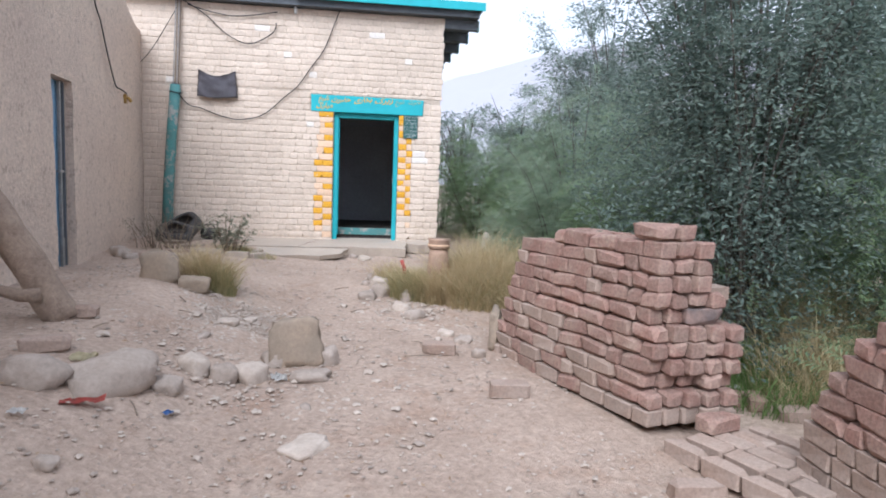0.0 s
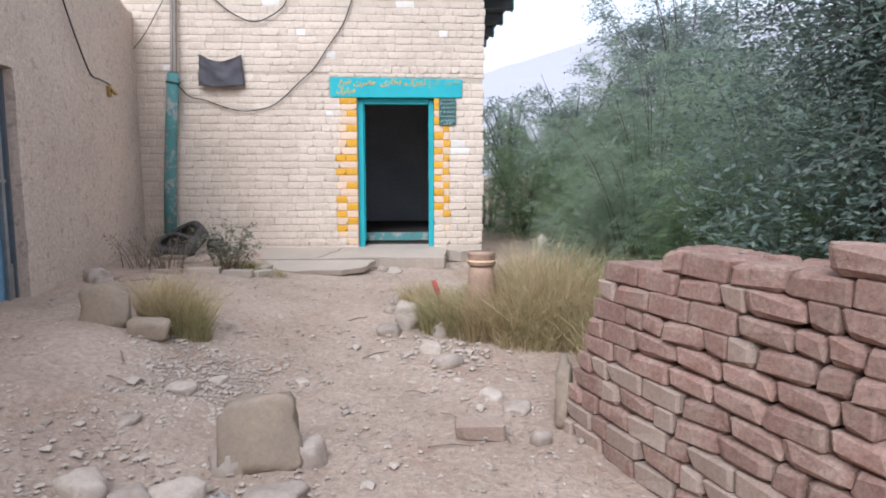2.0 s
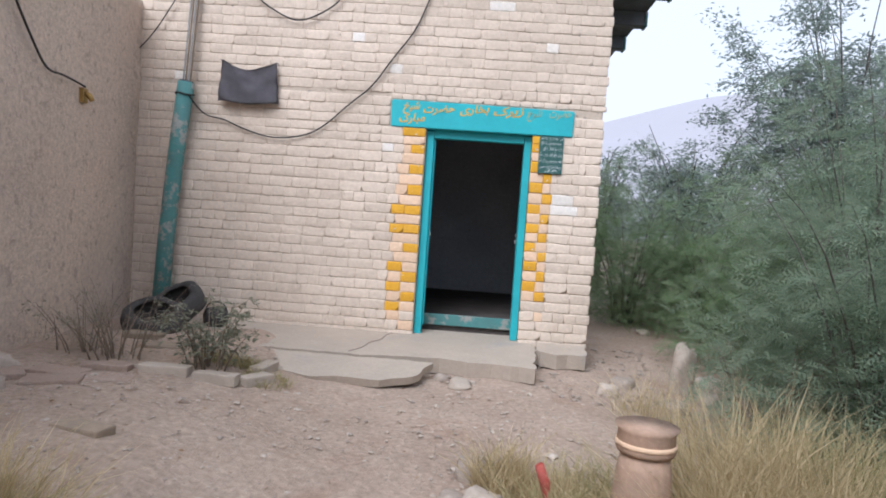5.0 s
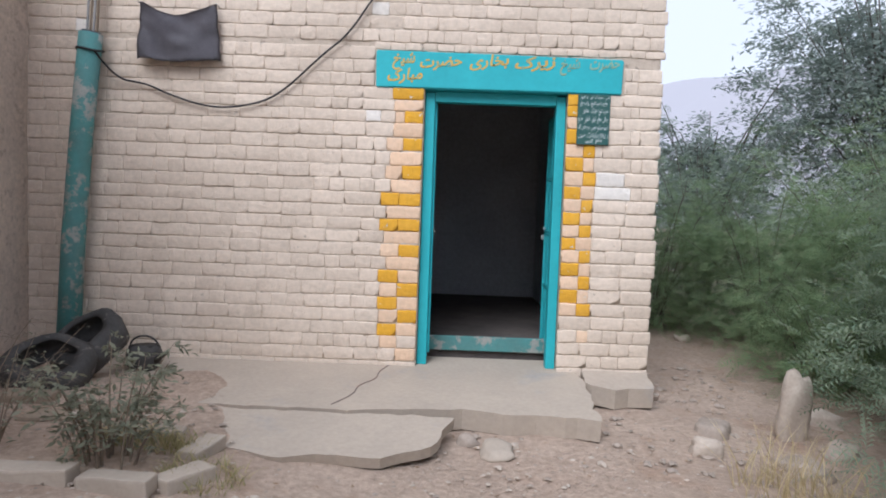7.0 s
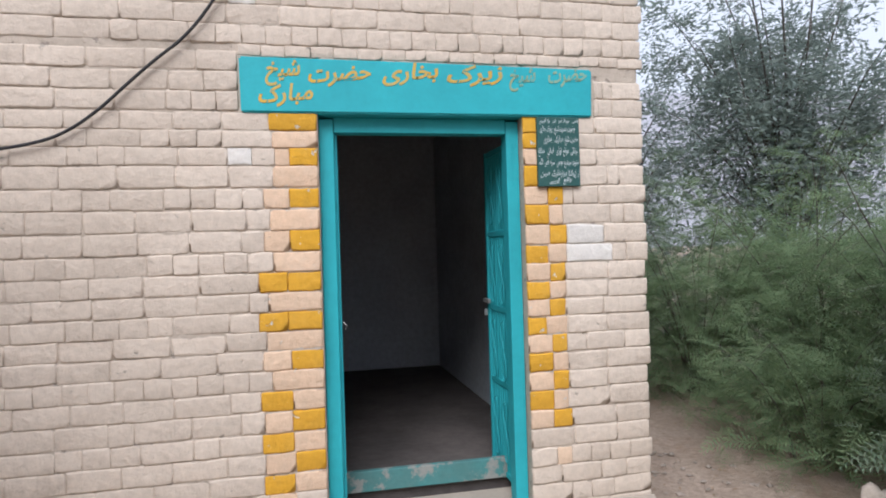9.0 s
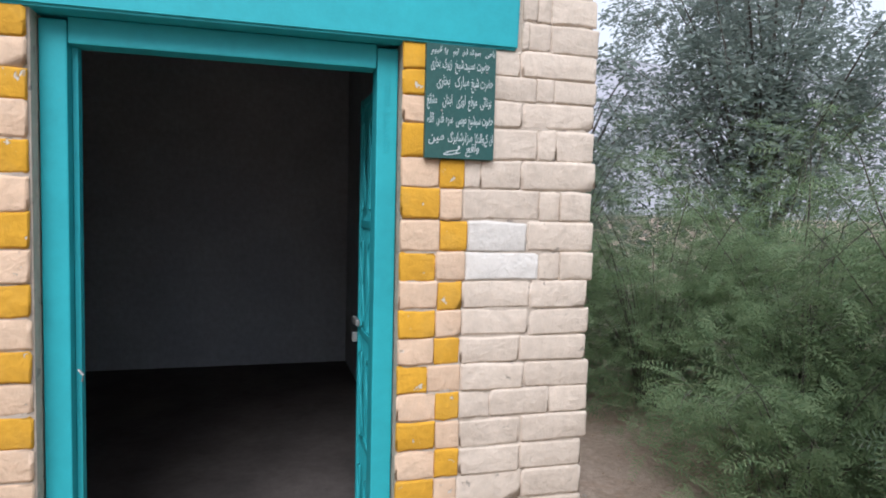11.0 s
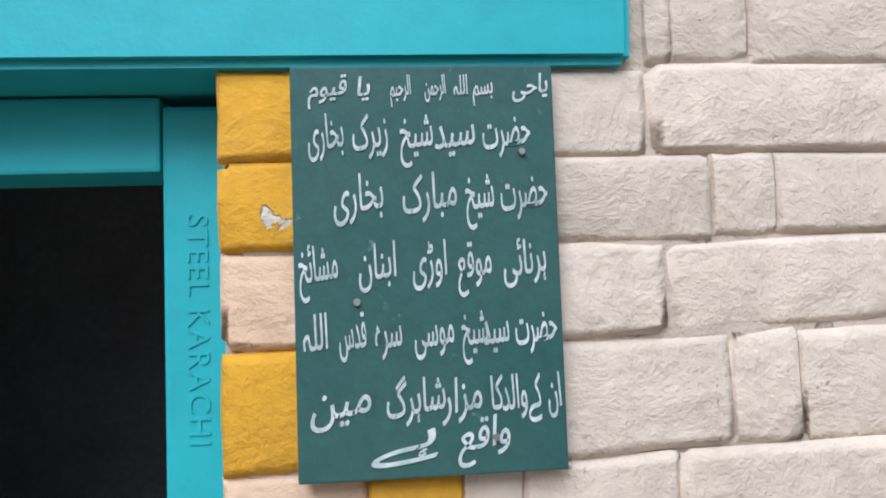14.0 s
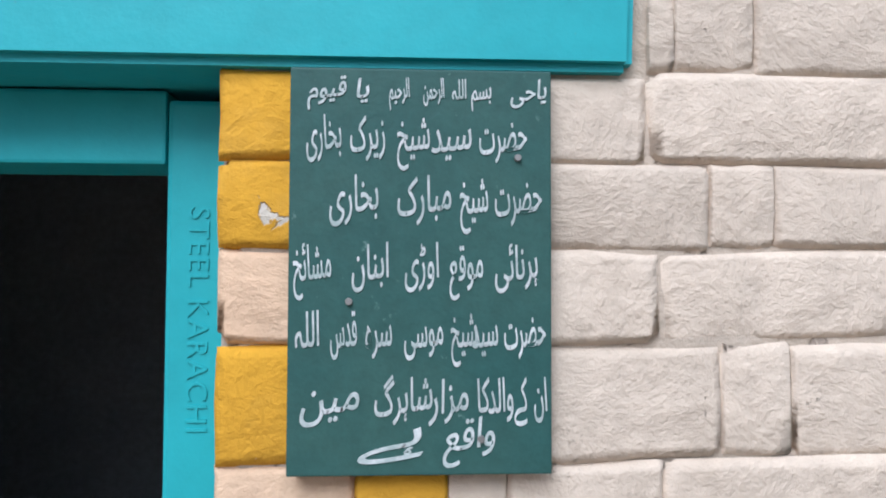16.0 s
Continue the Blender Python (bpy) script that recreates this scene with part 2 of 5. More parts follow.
def stamp(name, base_v, base_f, mats, material, smooth=False):
    """One mesh from many copies of a small one: mats is an array (n, 3, 4)."""
    base_v = np.asarray(base_v, float)
    mats = np.asarray(mats)
    v = np.einsum("nij,vj->nvi", mats[:, :, :3], base_v) + mats[:, None, :, 3]
    k = len(base_v)
    faces = [tuple(i + j * k for i in f) for j in range(len(mats)) for f in base_f]
    return mesh(name, v.reshape(-1, 3), faces, material, smooth)


def part(name, bm, material, parent=None, label="", smooth=False):
    me = bpy.data.meshes.new(name)
    bm.to_mesh(me)
    bm.free()
    me.materials.append(material)
    if smooth:
        me.polygons.foreach_set("use_smooth", [True] * len(me.polygons))
    return link(name, me, parent, label)


def box(x0, x1, y0, y1, z0, z1, bevel=0.0, m=None):
    bm = bmesh.new()
    bmesh.ops.create_cube(bm, size=1)
    for v in bm.verts:
        v.co = Vector(((x0 + x1) / 2 + v.co.x * (x1 - x0), (y0 + y1) / 2 + v.co.y * (y1 - y0), (z0 + z1) / 2 + v.co.z * (z1 - z0)))
    if bevel:
        bmesh.ops.bevel(bm, geom=bm.edges[:], offset=bevel, segments=2, profile=0.6, affect="EDGES")
    if m:
        bmesh.ops.transform(bm, matrix=m, verts=bm.verts)
    return bm


def tube(points, radii, sides=8, rough=0.0):
    """A tapered tube along points."""
    bm = bmesh.new()
    rings = []
    for i, p in enumerate(points):
        p = Vector(p)
        d = (Vector(points[min(i + 1, len(points) - 1)]) - Vector(points[max(i - 1, 0)])).normalized()
        a = d.orthogonal().normalized() if abs(d.z) > 0.98 else d.cross(Vector((0, 0, 1))).normalized()
        b = d.cross(a)
        ring = []
        for k in range(sides):
            t = 2 * math.pi * k / sides
            r = radii[i] * (1 + rough * noise.noise(p * 4 + Vector((math.cos(t), math.sin(t), 0)) * 1.5))
            ring.append(bm.verts.new(p + (a * math.cos(t) + b * math.sin(t)) * r))
        rings.append(ring)
    for r0, r1 in zip(rings, rings[1:]):
        for k in range(sides):
            bm.faces.new((r0[k], r0[(k + 1) % sides], r1[(k + 1) % sides], r1[k]))
    bm.faces.new(rings[0])
    bm.faces.new(rings[-1][::-1])
    bmesh.ops.recalc_face_normals(bm, faces=bm.faces[:])
    return bm


def wire(name, points, r, material, label, category, parent=None):
    cu = bpy.data.curves.new(name, "CURVE")
    cu.dimensions, cu.bevel_depth, cu.bevel_resolution, cu.resolution_u = "3D", r, 2, 8
    sp = cu.splines.new("NURBS")
    sp.points.add(len(points) - 1)
    for q, p in zip(sp.points, points):
        q.co = (*p, 1)
    sp.order_u, sp.use_endpoint_u = 3, True
    cu.materials.append(material)
    ob = link(name, cu, parent)
    if not parent:
        tagged(ob, label, category)
    return ob


def smooth01(a, b, v):
    u = min(1.0, max(0.0, (v - a) / (b - a)))
    return u * u * (3 - 2 * u)


def gz(x, y):
    """Height of the ground."""
    b = float(np.interp(y, [-12, -10, -7, -4.5, -3, -1, 0, 3, 20], [-0.52, -0.48, -0.36, -0.29, -0.2, -0.18, -0.2, -0.22, -0.3]))
    k = smooth01(-5, -3, y)
    return b + (0.33 * (1 - k) + 0.16 * k) * smooth01(0.1, 1.5, -x) - 0.07 * smooth01(1.4, 2.4, x)


rng = np.random.default_rng(7)

# ---- ground and distance ----
gx = np.concatenate([[-600, -200, -60, -20, -9, -5], np.arange(-3.4, 5.0, 0.07), [5.4, 6, 7, 9, 14, 30, 80, 250, 600]])
gy = np.concatenate([[-600, -200, -60, -25, -16, -13.5], np.arange(-12.4, 3.4, 0.07), [4, 5, 7, 10, 16, 30, 80, 250, 600]])
gv, gf = [], []
for y in gy:
    for x in gx:
        near = 1.0 if -3.5 < x < 5.2 and -12.6 < y < 3.6 else 0.0
        z = gz(x, y) + near * (0.022 * noise.noise((x * 1.3, y * 1.3, 0)) + 0.012 * noise.noise((x * 5, y * 5, 3)) + 0.006 * noise.noise((x * 14, y * 14, 7)))
        if x < -2.9 and y < 0.2 or -3.2 < x < 1.9 and 0.05 < y < 4.5:
            z -= 0.1
        gv.append((x, y, z))
nx = len(gx)
for j in range(len(gy) - 1):
    for i in range(nx - 1):
        gf.append((j * nx + i, j * nx + i + 1, (j + 1) * nx + i + 1, (j + 1) * nx + i))
tagged(link("ground", mesh("ground", gv, gf, EARTH, True)), "dry dusty trodden earth yard", "ground", kind="structure")

# Haze over the ridge is painted as a pale lilac glow in its material.
hill = bpy.data.materials.new("far hills, haze painted in")
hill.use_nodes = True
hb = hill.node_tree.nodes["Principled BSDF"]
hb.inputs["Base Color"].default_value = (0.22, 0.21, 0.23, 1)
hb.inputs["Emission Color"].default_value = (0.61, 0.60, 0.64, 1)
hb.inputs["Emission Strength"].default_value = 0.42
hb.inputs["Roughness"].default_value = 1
hv, hf = [], []
HN, HR = 240, 14
for i in range(HN):
    az = 360.0 * i / HN
    a = az if az < 180 else az - 360
    el = float(np.interp(a, [-180, -60, 0, 5, 12, 19, 30, 45, 70, 180], [6, 6, 7.5, 8.6, 10.4, 12.2, 13, 11, 7, 6]))
    el += 0.35 * noise.noise((az * 0.09, 1, 2)) + 0.15 * noise.noise((az * 0.5, 4, 2))
    for j in range(HR):
        s = j / (HR - 1)
        d = 300 + 130 * s + 10 * noise.noise((az * 0.3, s * 3, 5)) * s
        h = d * math.tan(radians(el)) * s ** 0.9 + (8 * noise.noise((az * 0.25, s * 5, 0)) if 0 < j < HR - 1 else 0)
        hv.append((d * math.sin(radians(az)), d * math.cos(radians(az)), h - 2))
for i in range(HN):
    for j in range(HR - 1):
        k = (i + 1) % HN
        hf.append((i * HR + j, k * HR + j, k * HR + j + 1, i * HR + j + 1))
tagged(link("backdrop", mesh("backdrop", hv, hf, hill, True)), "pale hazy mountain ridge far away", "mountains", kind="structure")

# ---- the brick house: core walls, room, roof ----
W, TOP = 0.34, 3.62            # wall thickness and height
MX = 0.014                     # mortar face behind the brick faces
wall = tagged(empty("wall_front"), "limewashed brick front wall of a small shrine house", "wall", kind="structure")
for x0, x1, z0, z1 in ((-3.3, 0.0, -0.3, TOP), (1.06, 1.728, -0.3, TOP), (0.0, 1.06, 2.07, TOP)):
    part("mortar_core", box(x0, x1, MX, W, z0, z1), MORTAR, wall)
    nx_, nz_ = int((x1 - x0) / 0.022) + 1, int((z1 - z0) / 0.022) + 1
    sv, sf = [], []
    for j in range(nz_ + 1):
        for i in range(nx_ + 1):
            x, z = x0 + (x1 - x0) * i / nx_, z0 + (z1 - z0) * j / nz_
            rim = i in (0, nx_) or j in (0, nz_)
            y = 0.0042 + 0.005 * noise.noise((x * 5, z * 5, 3)) + 0.0035 * noise.noise((x * 21, z * 21, 8))
            sv.append((x, MX if rim else max(0.002, min(y, MX - 0.001)), z))
    for j in range(nz_):
        for i in range(nx_):
            a = j * (nx_ + 1) + i
            sf.append((a, a + 1, a + nx_ + 2, a + nx_ + 1))
    link("mortar_face", mesh("mortar_face", sv, sf, MORTAR, True), wall)
tagged(part("wall_east", box(1.40, 1.728, W, 4.2, -0.3, TOP), CREAM), "limewashed side wall of the house", "wall", kind="structure")
tagged(part("wall_west", box(-3.3, -3.0, W, 4.2, -0.3, TOP), ROOM), "dim plastered inner wall", "wall", kind="structure")
tagged(part("wall_north", box(-3.0, 1.40, 3.9, 4.2, -0.3, TOP), ROOM), "dim plastered back wall of the room", "wall", kind="structure")
tagged(part("wall_lining", box(1.385, 1.40, W, 3.9, -0.03, 3.3), ROOM), "dim plastered inner wall", "wall", kind="structure")
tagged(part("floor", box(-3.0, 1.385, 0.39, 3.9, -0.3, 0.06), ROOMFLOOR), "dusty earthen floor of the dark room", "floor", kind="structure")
tagged(part("ceiling", box(-3.0, 1.385, W, 3.9, 3.3, 3.4), ROOM), "dark room ceiling", "ceiling", kind="structure")

roof = tagged(empty("roof"), "flat roof with teal fascia and dark projecting timbers", "roof", kind="structure")
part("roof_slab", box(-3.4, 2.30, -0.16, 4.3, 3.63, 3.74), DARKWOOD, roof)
part("roof_cover", box(-3.45, 2.36, -0.22, 4.35, 3.74, 3.86, 0.015), TEALOLD, roof, "worn teal painted roof edge")
part("fascia", box(-0.6, 2.38, -0.25, -0.22, 3.72, 3.85, 0.006), TEAL, roof, "teal painted fascia board")
for k, y in enumerate((0.02, 0.95, 1.9, 2.85, 3.8)):
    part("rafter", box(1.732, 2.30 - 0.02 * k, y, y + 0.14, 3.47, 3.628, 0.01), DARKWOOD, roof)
    part("rafter_end", box(2.302 - 0.02 * k, 2.33 - 0.02 * k, y - 0.01, y + 0.15, 3.46, 3.625, 0.005), TEALOLD, roof, "teal painted timber end")

# ---- lintel, door frame, gate ----
lv = [(-0.36, 2.036), (1.445, 2.038), (1.452, 2.292), (0.5, 2.302), (-0.365, 2.305)]
bm = bmesh.new()
fr = [bm.verts.new((x, -0.014, z)) for x, z in lv]
bk = [bm.verts.new((x, 0.2, z)) for x, z in lv]
bm.faces.new(fr)
bm.faces.new(bk[::-1])
for k in range(5):
    bm.faces.new((fr[k], bk[k], bk[(k + 1) % 5], fr[(k + 1) % 5]))
bmesh.ops.recalc_face_normals(bm, faces=bm.faces[:])
bmesh.ops.bevel(bm, geom=bm.edges[:], offset=0.008, segments=2, affect="EDGES")
lintel = tagged(part("door_lintel", bm, TEAL), "teal painted concrete lintel with faded orange script", "lintel", kind="structure")

FY = 0.07                       # front face of the steel frame
door = tagged(empty("door_1", (0.53, FY, -0.02)), "teal steel door frame with a barred gate standing open inwards", "door", kind="structure")
part("jamb", box(0.004, 0.078, FY, FY + 0.09, -0.03, 2.025, 0.006), TEAL, door)
part("jamb", box(0.986, 1.056, FY, FY + 0.09, -0.03, 2.025, 0.006), TEAL, door)
part("head", box(0.080, 0.984, FY + 0.002, FY + 0.088, 1.958, 2.035, 0.004), TEAL, door)
part("threshold_bar", box(0.004, 1.056, 0.345, 0.385, 0.03, 0.145, 0.006), TEALOLD, door)
part("frame_rebate", box(0.080, 0.096, FY + 0.045, FY + 0.085, 0.056, 1.957), TEAL, door)
gm = pose(1.045, FY + 0.095, 0, 0, 0, 90.5)
gate = link("gate", mesh("gate", [(0, 0, 0.03), (0.03, 0, 0.03), (0.03, 0.03, 0.03), (0, 0.03, 0.03), (0, 0, 1.93), (0.03, 0, 1.93), (0.03, 0.03, 1.93), (0, 0.03, 1.93)],
            [(0, 3, 2, 1), (4, 5, 6, 7), (0, 1, 5, 4), (1, 2, 6, 5), (2, 3, 7, 6), (3, 0, 4, 7)], TEAL), door, "teal steel barred gate leaf")
gate.data.transform(gm)
part("gate_stile", box(0.41, 0.44, 0, 0.03, 0.03, 1.93, 0.003, gm), TEAL, gate)
for z in (0.03, 0.55, 0.98, 1.42, 1.90):
    part("gate_rail", box(0.031, 0.409, 0.004, 0.026, z, z + 0.03, 0.003, gm), TEAL, gate)
for k in range(8):
    x = 0.068 + k * 0.042
    part("gate_bar", box(x, x + 0.014, 0.008, 0.022, 0.06, 1.90, 0.002, gm), TEAL, gate)
for zc in (0.30, 0.76, 1.2, 1.66):
    for k in range(2):
        xc = 0.13 + 0.17 * k
        pts = [gm @ Vector((xc + 0.055 * math.sin(t * 1.0) * (1 - t / 14), 0.034, zc + 0.17 * math.cos(t * 0.5))) for t in np.linspace(0, 12.5, 26)]
        wire("scroll", pts, 0.004, TEAL, "", "", gate)
part("gate_latch", box(0.36, 0.47, 0.032, 0.048, 1.02, 1.045, 0.004, gm), STEEL, gate, "steel sliding bolt")
part("gate_hasp", box(0.44, 0.455, 0.0, 0.05, 0.94, 0.98, 0.004, gm), STEEL, gate, "steel hasp")
part("frame_hook", tube([(0.10, FY - 0.012, 1.0), (0.115, FY - 0.02, 0.985), (0.11, FY - 0.012, 0.965)], [0.004] * 3, 6), STEEL, door, "small steel hook")
# ---- script on lintel and board ----
FORMS = {"\u0627": (0xFE8D, 0), "\u0628": (0xFE8F, 1), "\u062a": (0xFE95, 1), "\u062d": (0xFEA1, 1), "\u062e": (0xFEA5, 1), "\u062f": (0xFEA9, 0),
         "\u0631": (0xFEAD, 0), "\u0632": (0xFEAF, 0), "\u0633": (0xFEB1, 1), "\u0634": (0xFEB5, 1), "\u0636": (0xFEBD, 1), "\u0639": (0xFEC9, 1),
         "\u0642": (0xFED5, 1), "\u0644": (0xFEDD, 1), "\u0645": (0xFEE1, 1), "\u0646": (0xFEE5, 1), "\u0648": (0xFEED, 0), "\u06c1": (0xFBA6, 1),
         "\u06cc": (0xFBFC, 1), "\u06a9": (0xFB8E, 1), "\u06af": (0xFB92, 1), "\u06d2": (0xFBAE, 0), "\u0691": (0xFB8C, 0), "\u0626": (0xFE89, 1)}


def shaped(words):
    """Joined letter forms in the order in which they stand from left to right."""
    out = ""
    for k, c in enumerate(words):
        if c not in FORMS:
            out += c
            continue
        base, dual = FORMS[c]
        before = k > 0 and FORMS.get(words[k - 1], (0, 0))[1] == 1
        after = dual and k + 1 < len(words) and words[k + 1] in FORMS
        out += chr(base + (3 if before and after else 1 if before else 2 if after else 0))
    return out[::-1]


def script(name, words, x, y, z, size, width, material, parent, shear=0.0, depth=0.0012, tilt=0.0, bold=0.0):
    """Painted words, centred at x with their baseline at z, squeezed to a width."""
    cu = bpy.data.curves.new(name, "FONT")
    cu.body, cu.size, cu.extrude, cu.align_x, cu.resolution_u = shaped(words), size, depth, "CENTER", 3
    cu.shear, cu.offset = shear, bold
    ob = new("tmp", cu)
    bpy.context.view_layer.update()
    w = ob.dimensions.x
    me = bpy.data.meshes.new_from_object(ob.evaluated_get(bpy.context.evaluated_depsgraph_get()))
    bpy.data.objects.remove(ob)
    me.transform(pose(x, y, z, 90, 0, 0) @ pose(0, 0, 0, 0, 0, tilt) @ Matrix.Diagonal((width / w, 1, 1, 1)))
    me.materials.clear()
    me.materials.append(material)
    return link(name, me, parent)


SHAIKH, HAZRAT, BUKHARI, MUBARAK = "\u0634\u06cc\u062e", "\u062d\u0636\u0631\u062a", "\u0628\u062e\u0627\u0631\u06cc", "\u0645\u0628\u0627\u0631\u06a9"
ZIRAK, SAYYID = "\u0632\u06cc\u0631\u06a9", "\u0633\u06cc\u062f"
BR_ROW = ((HAZRAT, 1.31, 2.225, 0.22), (SHAIKH, 1.06, 2.215, 0.15), (ZIRAK, 0.80, 2.215, 0.30), (BUKHARI, 0.465, 2.215, 0.29), (HAZRAT, 0.11, 2.20, 0.31), (SHAIKH, -0.16, 2.215, 0.17), (MUBARAK, -0.15, 2.095, 0.26))
for words, x, z, width in BR_ROW:
    script("painted_script", words, x, -0.0152, z, 0.11, width, GOLD_FADED if x > 0.95 else GOLD, lintel, shear=0.25, tilt=5, bold=0.0025)

cu = bpy.data.curves.new("raised_letters", "FONT")
cu.body, cu.size, cu.extrude, cu.space_character = "STEEL KARACHI", 0.03, 0.001, 1.1
tmp = new("tmp", cu)
bpy.context.view_layer.update()
me = bpy.data.meshes.new_from_object(tmp.evaluated_get(bpy.context.evaluated_depsgraph_get()))
bpy.data.objects.remove(tmp)
me.transform(pose(1.010, FY - 0.0006, 1.915, 90, 0, 0) @ pose(0, 0, 0, 0, 0, -90))
me.materials.clear()
me.materials.append(TEAL)
link("raised_letters", me, door)

board = tagged(part("name_board", box(1.128, 1.364, -0.024, -0.004, 1.668, 2.032, 0.002), BOARD), "dark green wooden board with white hand-lettered script on brick wall", "sign")
LINES = (
    (2.003, 0.028, (("\u06cc\u0627\u062d\u06cc", 1.343, 0.040), ("\u0628\u0633\u0645", 1.300, 0.023), ("\u0627\u0644\u0644\u06c1", 1.280, 0.017), ("\u0627\u0644\u0631\u062d\u0645\u0646", 1.257, 0.024), ("\u0627\u0644\u0631\u062d\u06cc\u0645", 1.226, 0.024), ("\u06cc\u0627", 1.192, 0.014), ("\u0642\u06cc\u0648\u0645", 1.161, 0.044))),
    (1.956, 0.050, (("\u062d\u0636\u0631\u062a", 1.320, 0.051), ("\u0633\u06cc\u062f", 1.273, 0.044), ("\u0634\u06cc\u062e", 1.239, 0.037), ("\u0632\u06cc\u0631\u06a9", 1.198, 0.037), ("\u0628\u062e\u0627\u0631\u06cc", 1.159, 0.038))),
    (1.900, 0.053, (("\u062d\u0636\u0631\u062a", 1.334, 0.050), ("\u0634\u06cc\u062e", 1.294, 0.032), ("\u0645\u0628\u0627\u0631\u06a9", 1.249, 0.057), ("\u0628\u062e\u0627\u0631\u06cc", 1.186, 0.053))),
    (1.840, 0.050, (("\u06c1\u0631\u0646\u0627\u0626\u06cc", 1.332, 0.047), ("\u0645\u0648\u0642\u0639", 1.287, 0.038), ("\u0627\u0648\u0691\u06cc", 1.247, 0.040), ("\u0627\u0628\u0646\u0627\u0646", 1.201, 0.043), ("\u0645\u0634\u0627\u0626\u062e", 1.150, 0.041))),
    (1.780, 0.050, (("\u062d\u0636\u0631\u062a", 1.340, 0.044), ("\u0633\u06cc\u062f", 1.304, 0.028), ("\u0634\u06cc\u062e", 1.285, 0.029), ("\u0645\u0648\u0633\u06cc", 1.249, 0.042), ("\u0633\u0631\u06c1", 1.209, 0.028), ("\u0642\u062f\u0633", 1.178, 0.030), ("\u0627\u0644\u0644\u06c1", 1.146, 0.028))),
    (1.722, 0.048, (("\u0627\u0646", 1.354, 0.017), ("\u06a9\u06d2", 1.336, 0.018), ("\u0648\u0627\u0644\u062f", 1.318, 0.027), ("\u06a9\u0627", 1.302, 0.015), ("\u0645\u0632\u0627\u0631", 1.272, 0.044), ("\u0634\u0627\u06c1\u0631\u06af", 1.231, 0.061), ("\u0645\u06cc\u0646", 1.166, 0.063))),
    (1.690, 0.042, (("\u0648\u0627\u0642\u0639", 1.290, 0.057), ("\u06c1\u06d2", 1.220, 0.069))))
for z, size, row in LINES:
    for words, x, width in row:
        script("lettering", words, x, -0.0246, z + 0.002, size * 0.86, width * 0.86, CHALK, board, shear=0.3, depth=0.0005, tilt=8, bold=0.0003)
for x, z in ((1.333, 1.952), (1.182, 1.822), (1.30, 1.70)):
    part("screw", tube([(x, -0.0238, z), (x, -0.0275, z)], [0.0035, 0.003], 10), STEEL, board, "small steel screw")

# ---- mud wall with the tin door ----
UX, UY = 0.104, -0.9946


def mud(n, u, z):
    return Vector((-2.92 + UX * u - UY * n, UY * u + UX * n, z))


def mud_box(n0, n1, u0, u1, z0, z1, bevel=0.0):
    bm = box(n0, n1, u0, u1, z0, z1, bevel)
    for v in bm.verts:
        v.co = mud(*v.co)
    bmesh.ops.recalc_face_normals(bm, faces=bm.faces[:])
    return bm


def mud_face(u1, z0, ztop, d0, d1, head):
    """The uneven wall in one sheet with a doorway between d0 and d1, its reveals, top and back."""
    us = sorted(set(list(np.linspace(0.0, d0, 40)) + list(np.linspace(d0, d1, 8)) + list(np.linspace(d1, u1, 96))))
    low, high = 24, 16
    rows = low + high
    v, f = [], []
    for u in us:
        for j in range(rows):
            z = z0 + (head - z0) * j / (low - 1) if j < low else head + (ztop(u) - head) * (j - low + 1) / high
            n = 0.02 * noise.noise((u * 1.1, z * 1.1, 1)) + 0.009 * noise.noise((u * 5, z * 5, 2)) + 0.004 * noise.noise((u * 13, z * 13, 5)) - 0.035 * (z / 3.4)
            v.append(mud(n, u, z))
    k = len(us)
    for u in us:
        v.append(mud(-0.4, u, z0))
        v.append(mud(-0.4, u, ztop(u)))
    b = k * rows
    i0, i1 = min(range(k), key=lambda i: abs(us[i] - d0)), min(range(k), key=lambda i: abs(us[i] - d1))
    for i in range(k - 1):
        for j in range(rows - 1):
            if not (i0 <= i < i1 and j < low - 1):
                f.append((i * rows + j, (i + 1) * rows + j, (i + 1) * rows + j + 1, i * rows + j + 1))
        f.append((i * rows + rows - 1, (i + 1) * rows + rows - 1, b + 2 * i + 3, b + 2 * i + 1))
        f.append((b + 2 * i, b + 2 * i + 1, b + 2 * i + 3, b + 2 * i + 2))
    for i in (i0, i1):
        c = len(v)
        v.extend(v[i * rows + j].copy() for j in range(low))
        v.extend(mud(-0.39, us[i], z0 + (head - z0) * j / (low - 1)) for j in range(low))
        f.extend((c + j, c + j + 1, c + low + j + 1, c + low + j) for j in range(low - 1))
    c = len(v)
    v.extend(v[i * rows + low - 1].copy() for i in range(i0, i1 + 1))
    v.extend(mud(-0.39, us[i], head) for i in range(i0, i1 + 1))
    m = i1 - i0 + 1
    f.extend((c + t, c + t + 1, c + m + t + 1, c + m + t) for t in range(m - 1))
    return mesh("mud_wall", v, f, ADOBE, True)


def mud_top(u):
    return 3.12 + 0.62 * smooth01(0.1, 2.2, u)


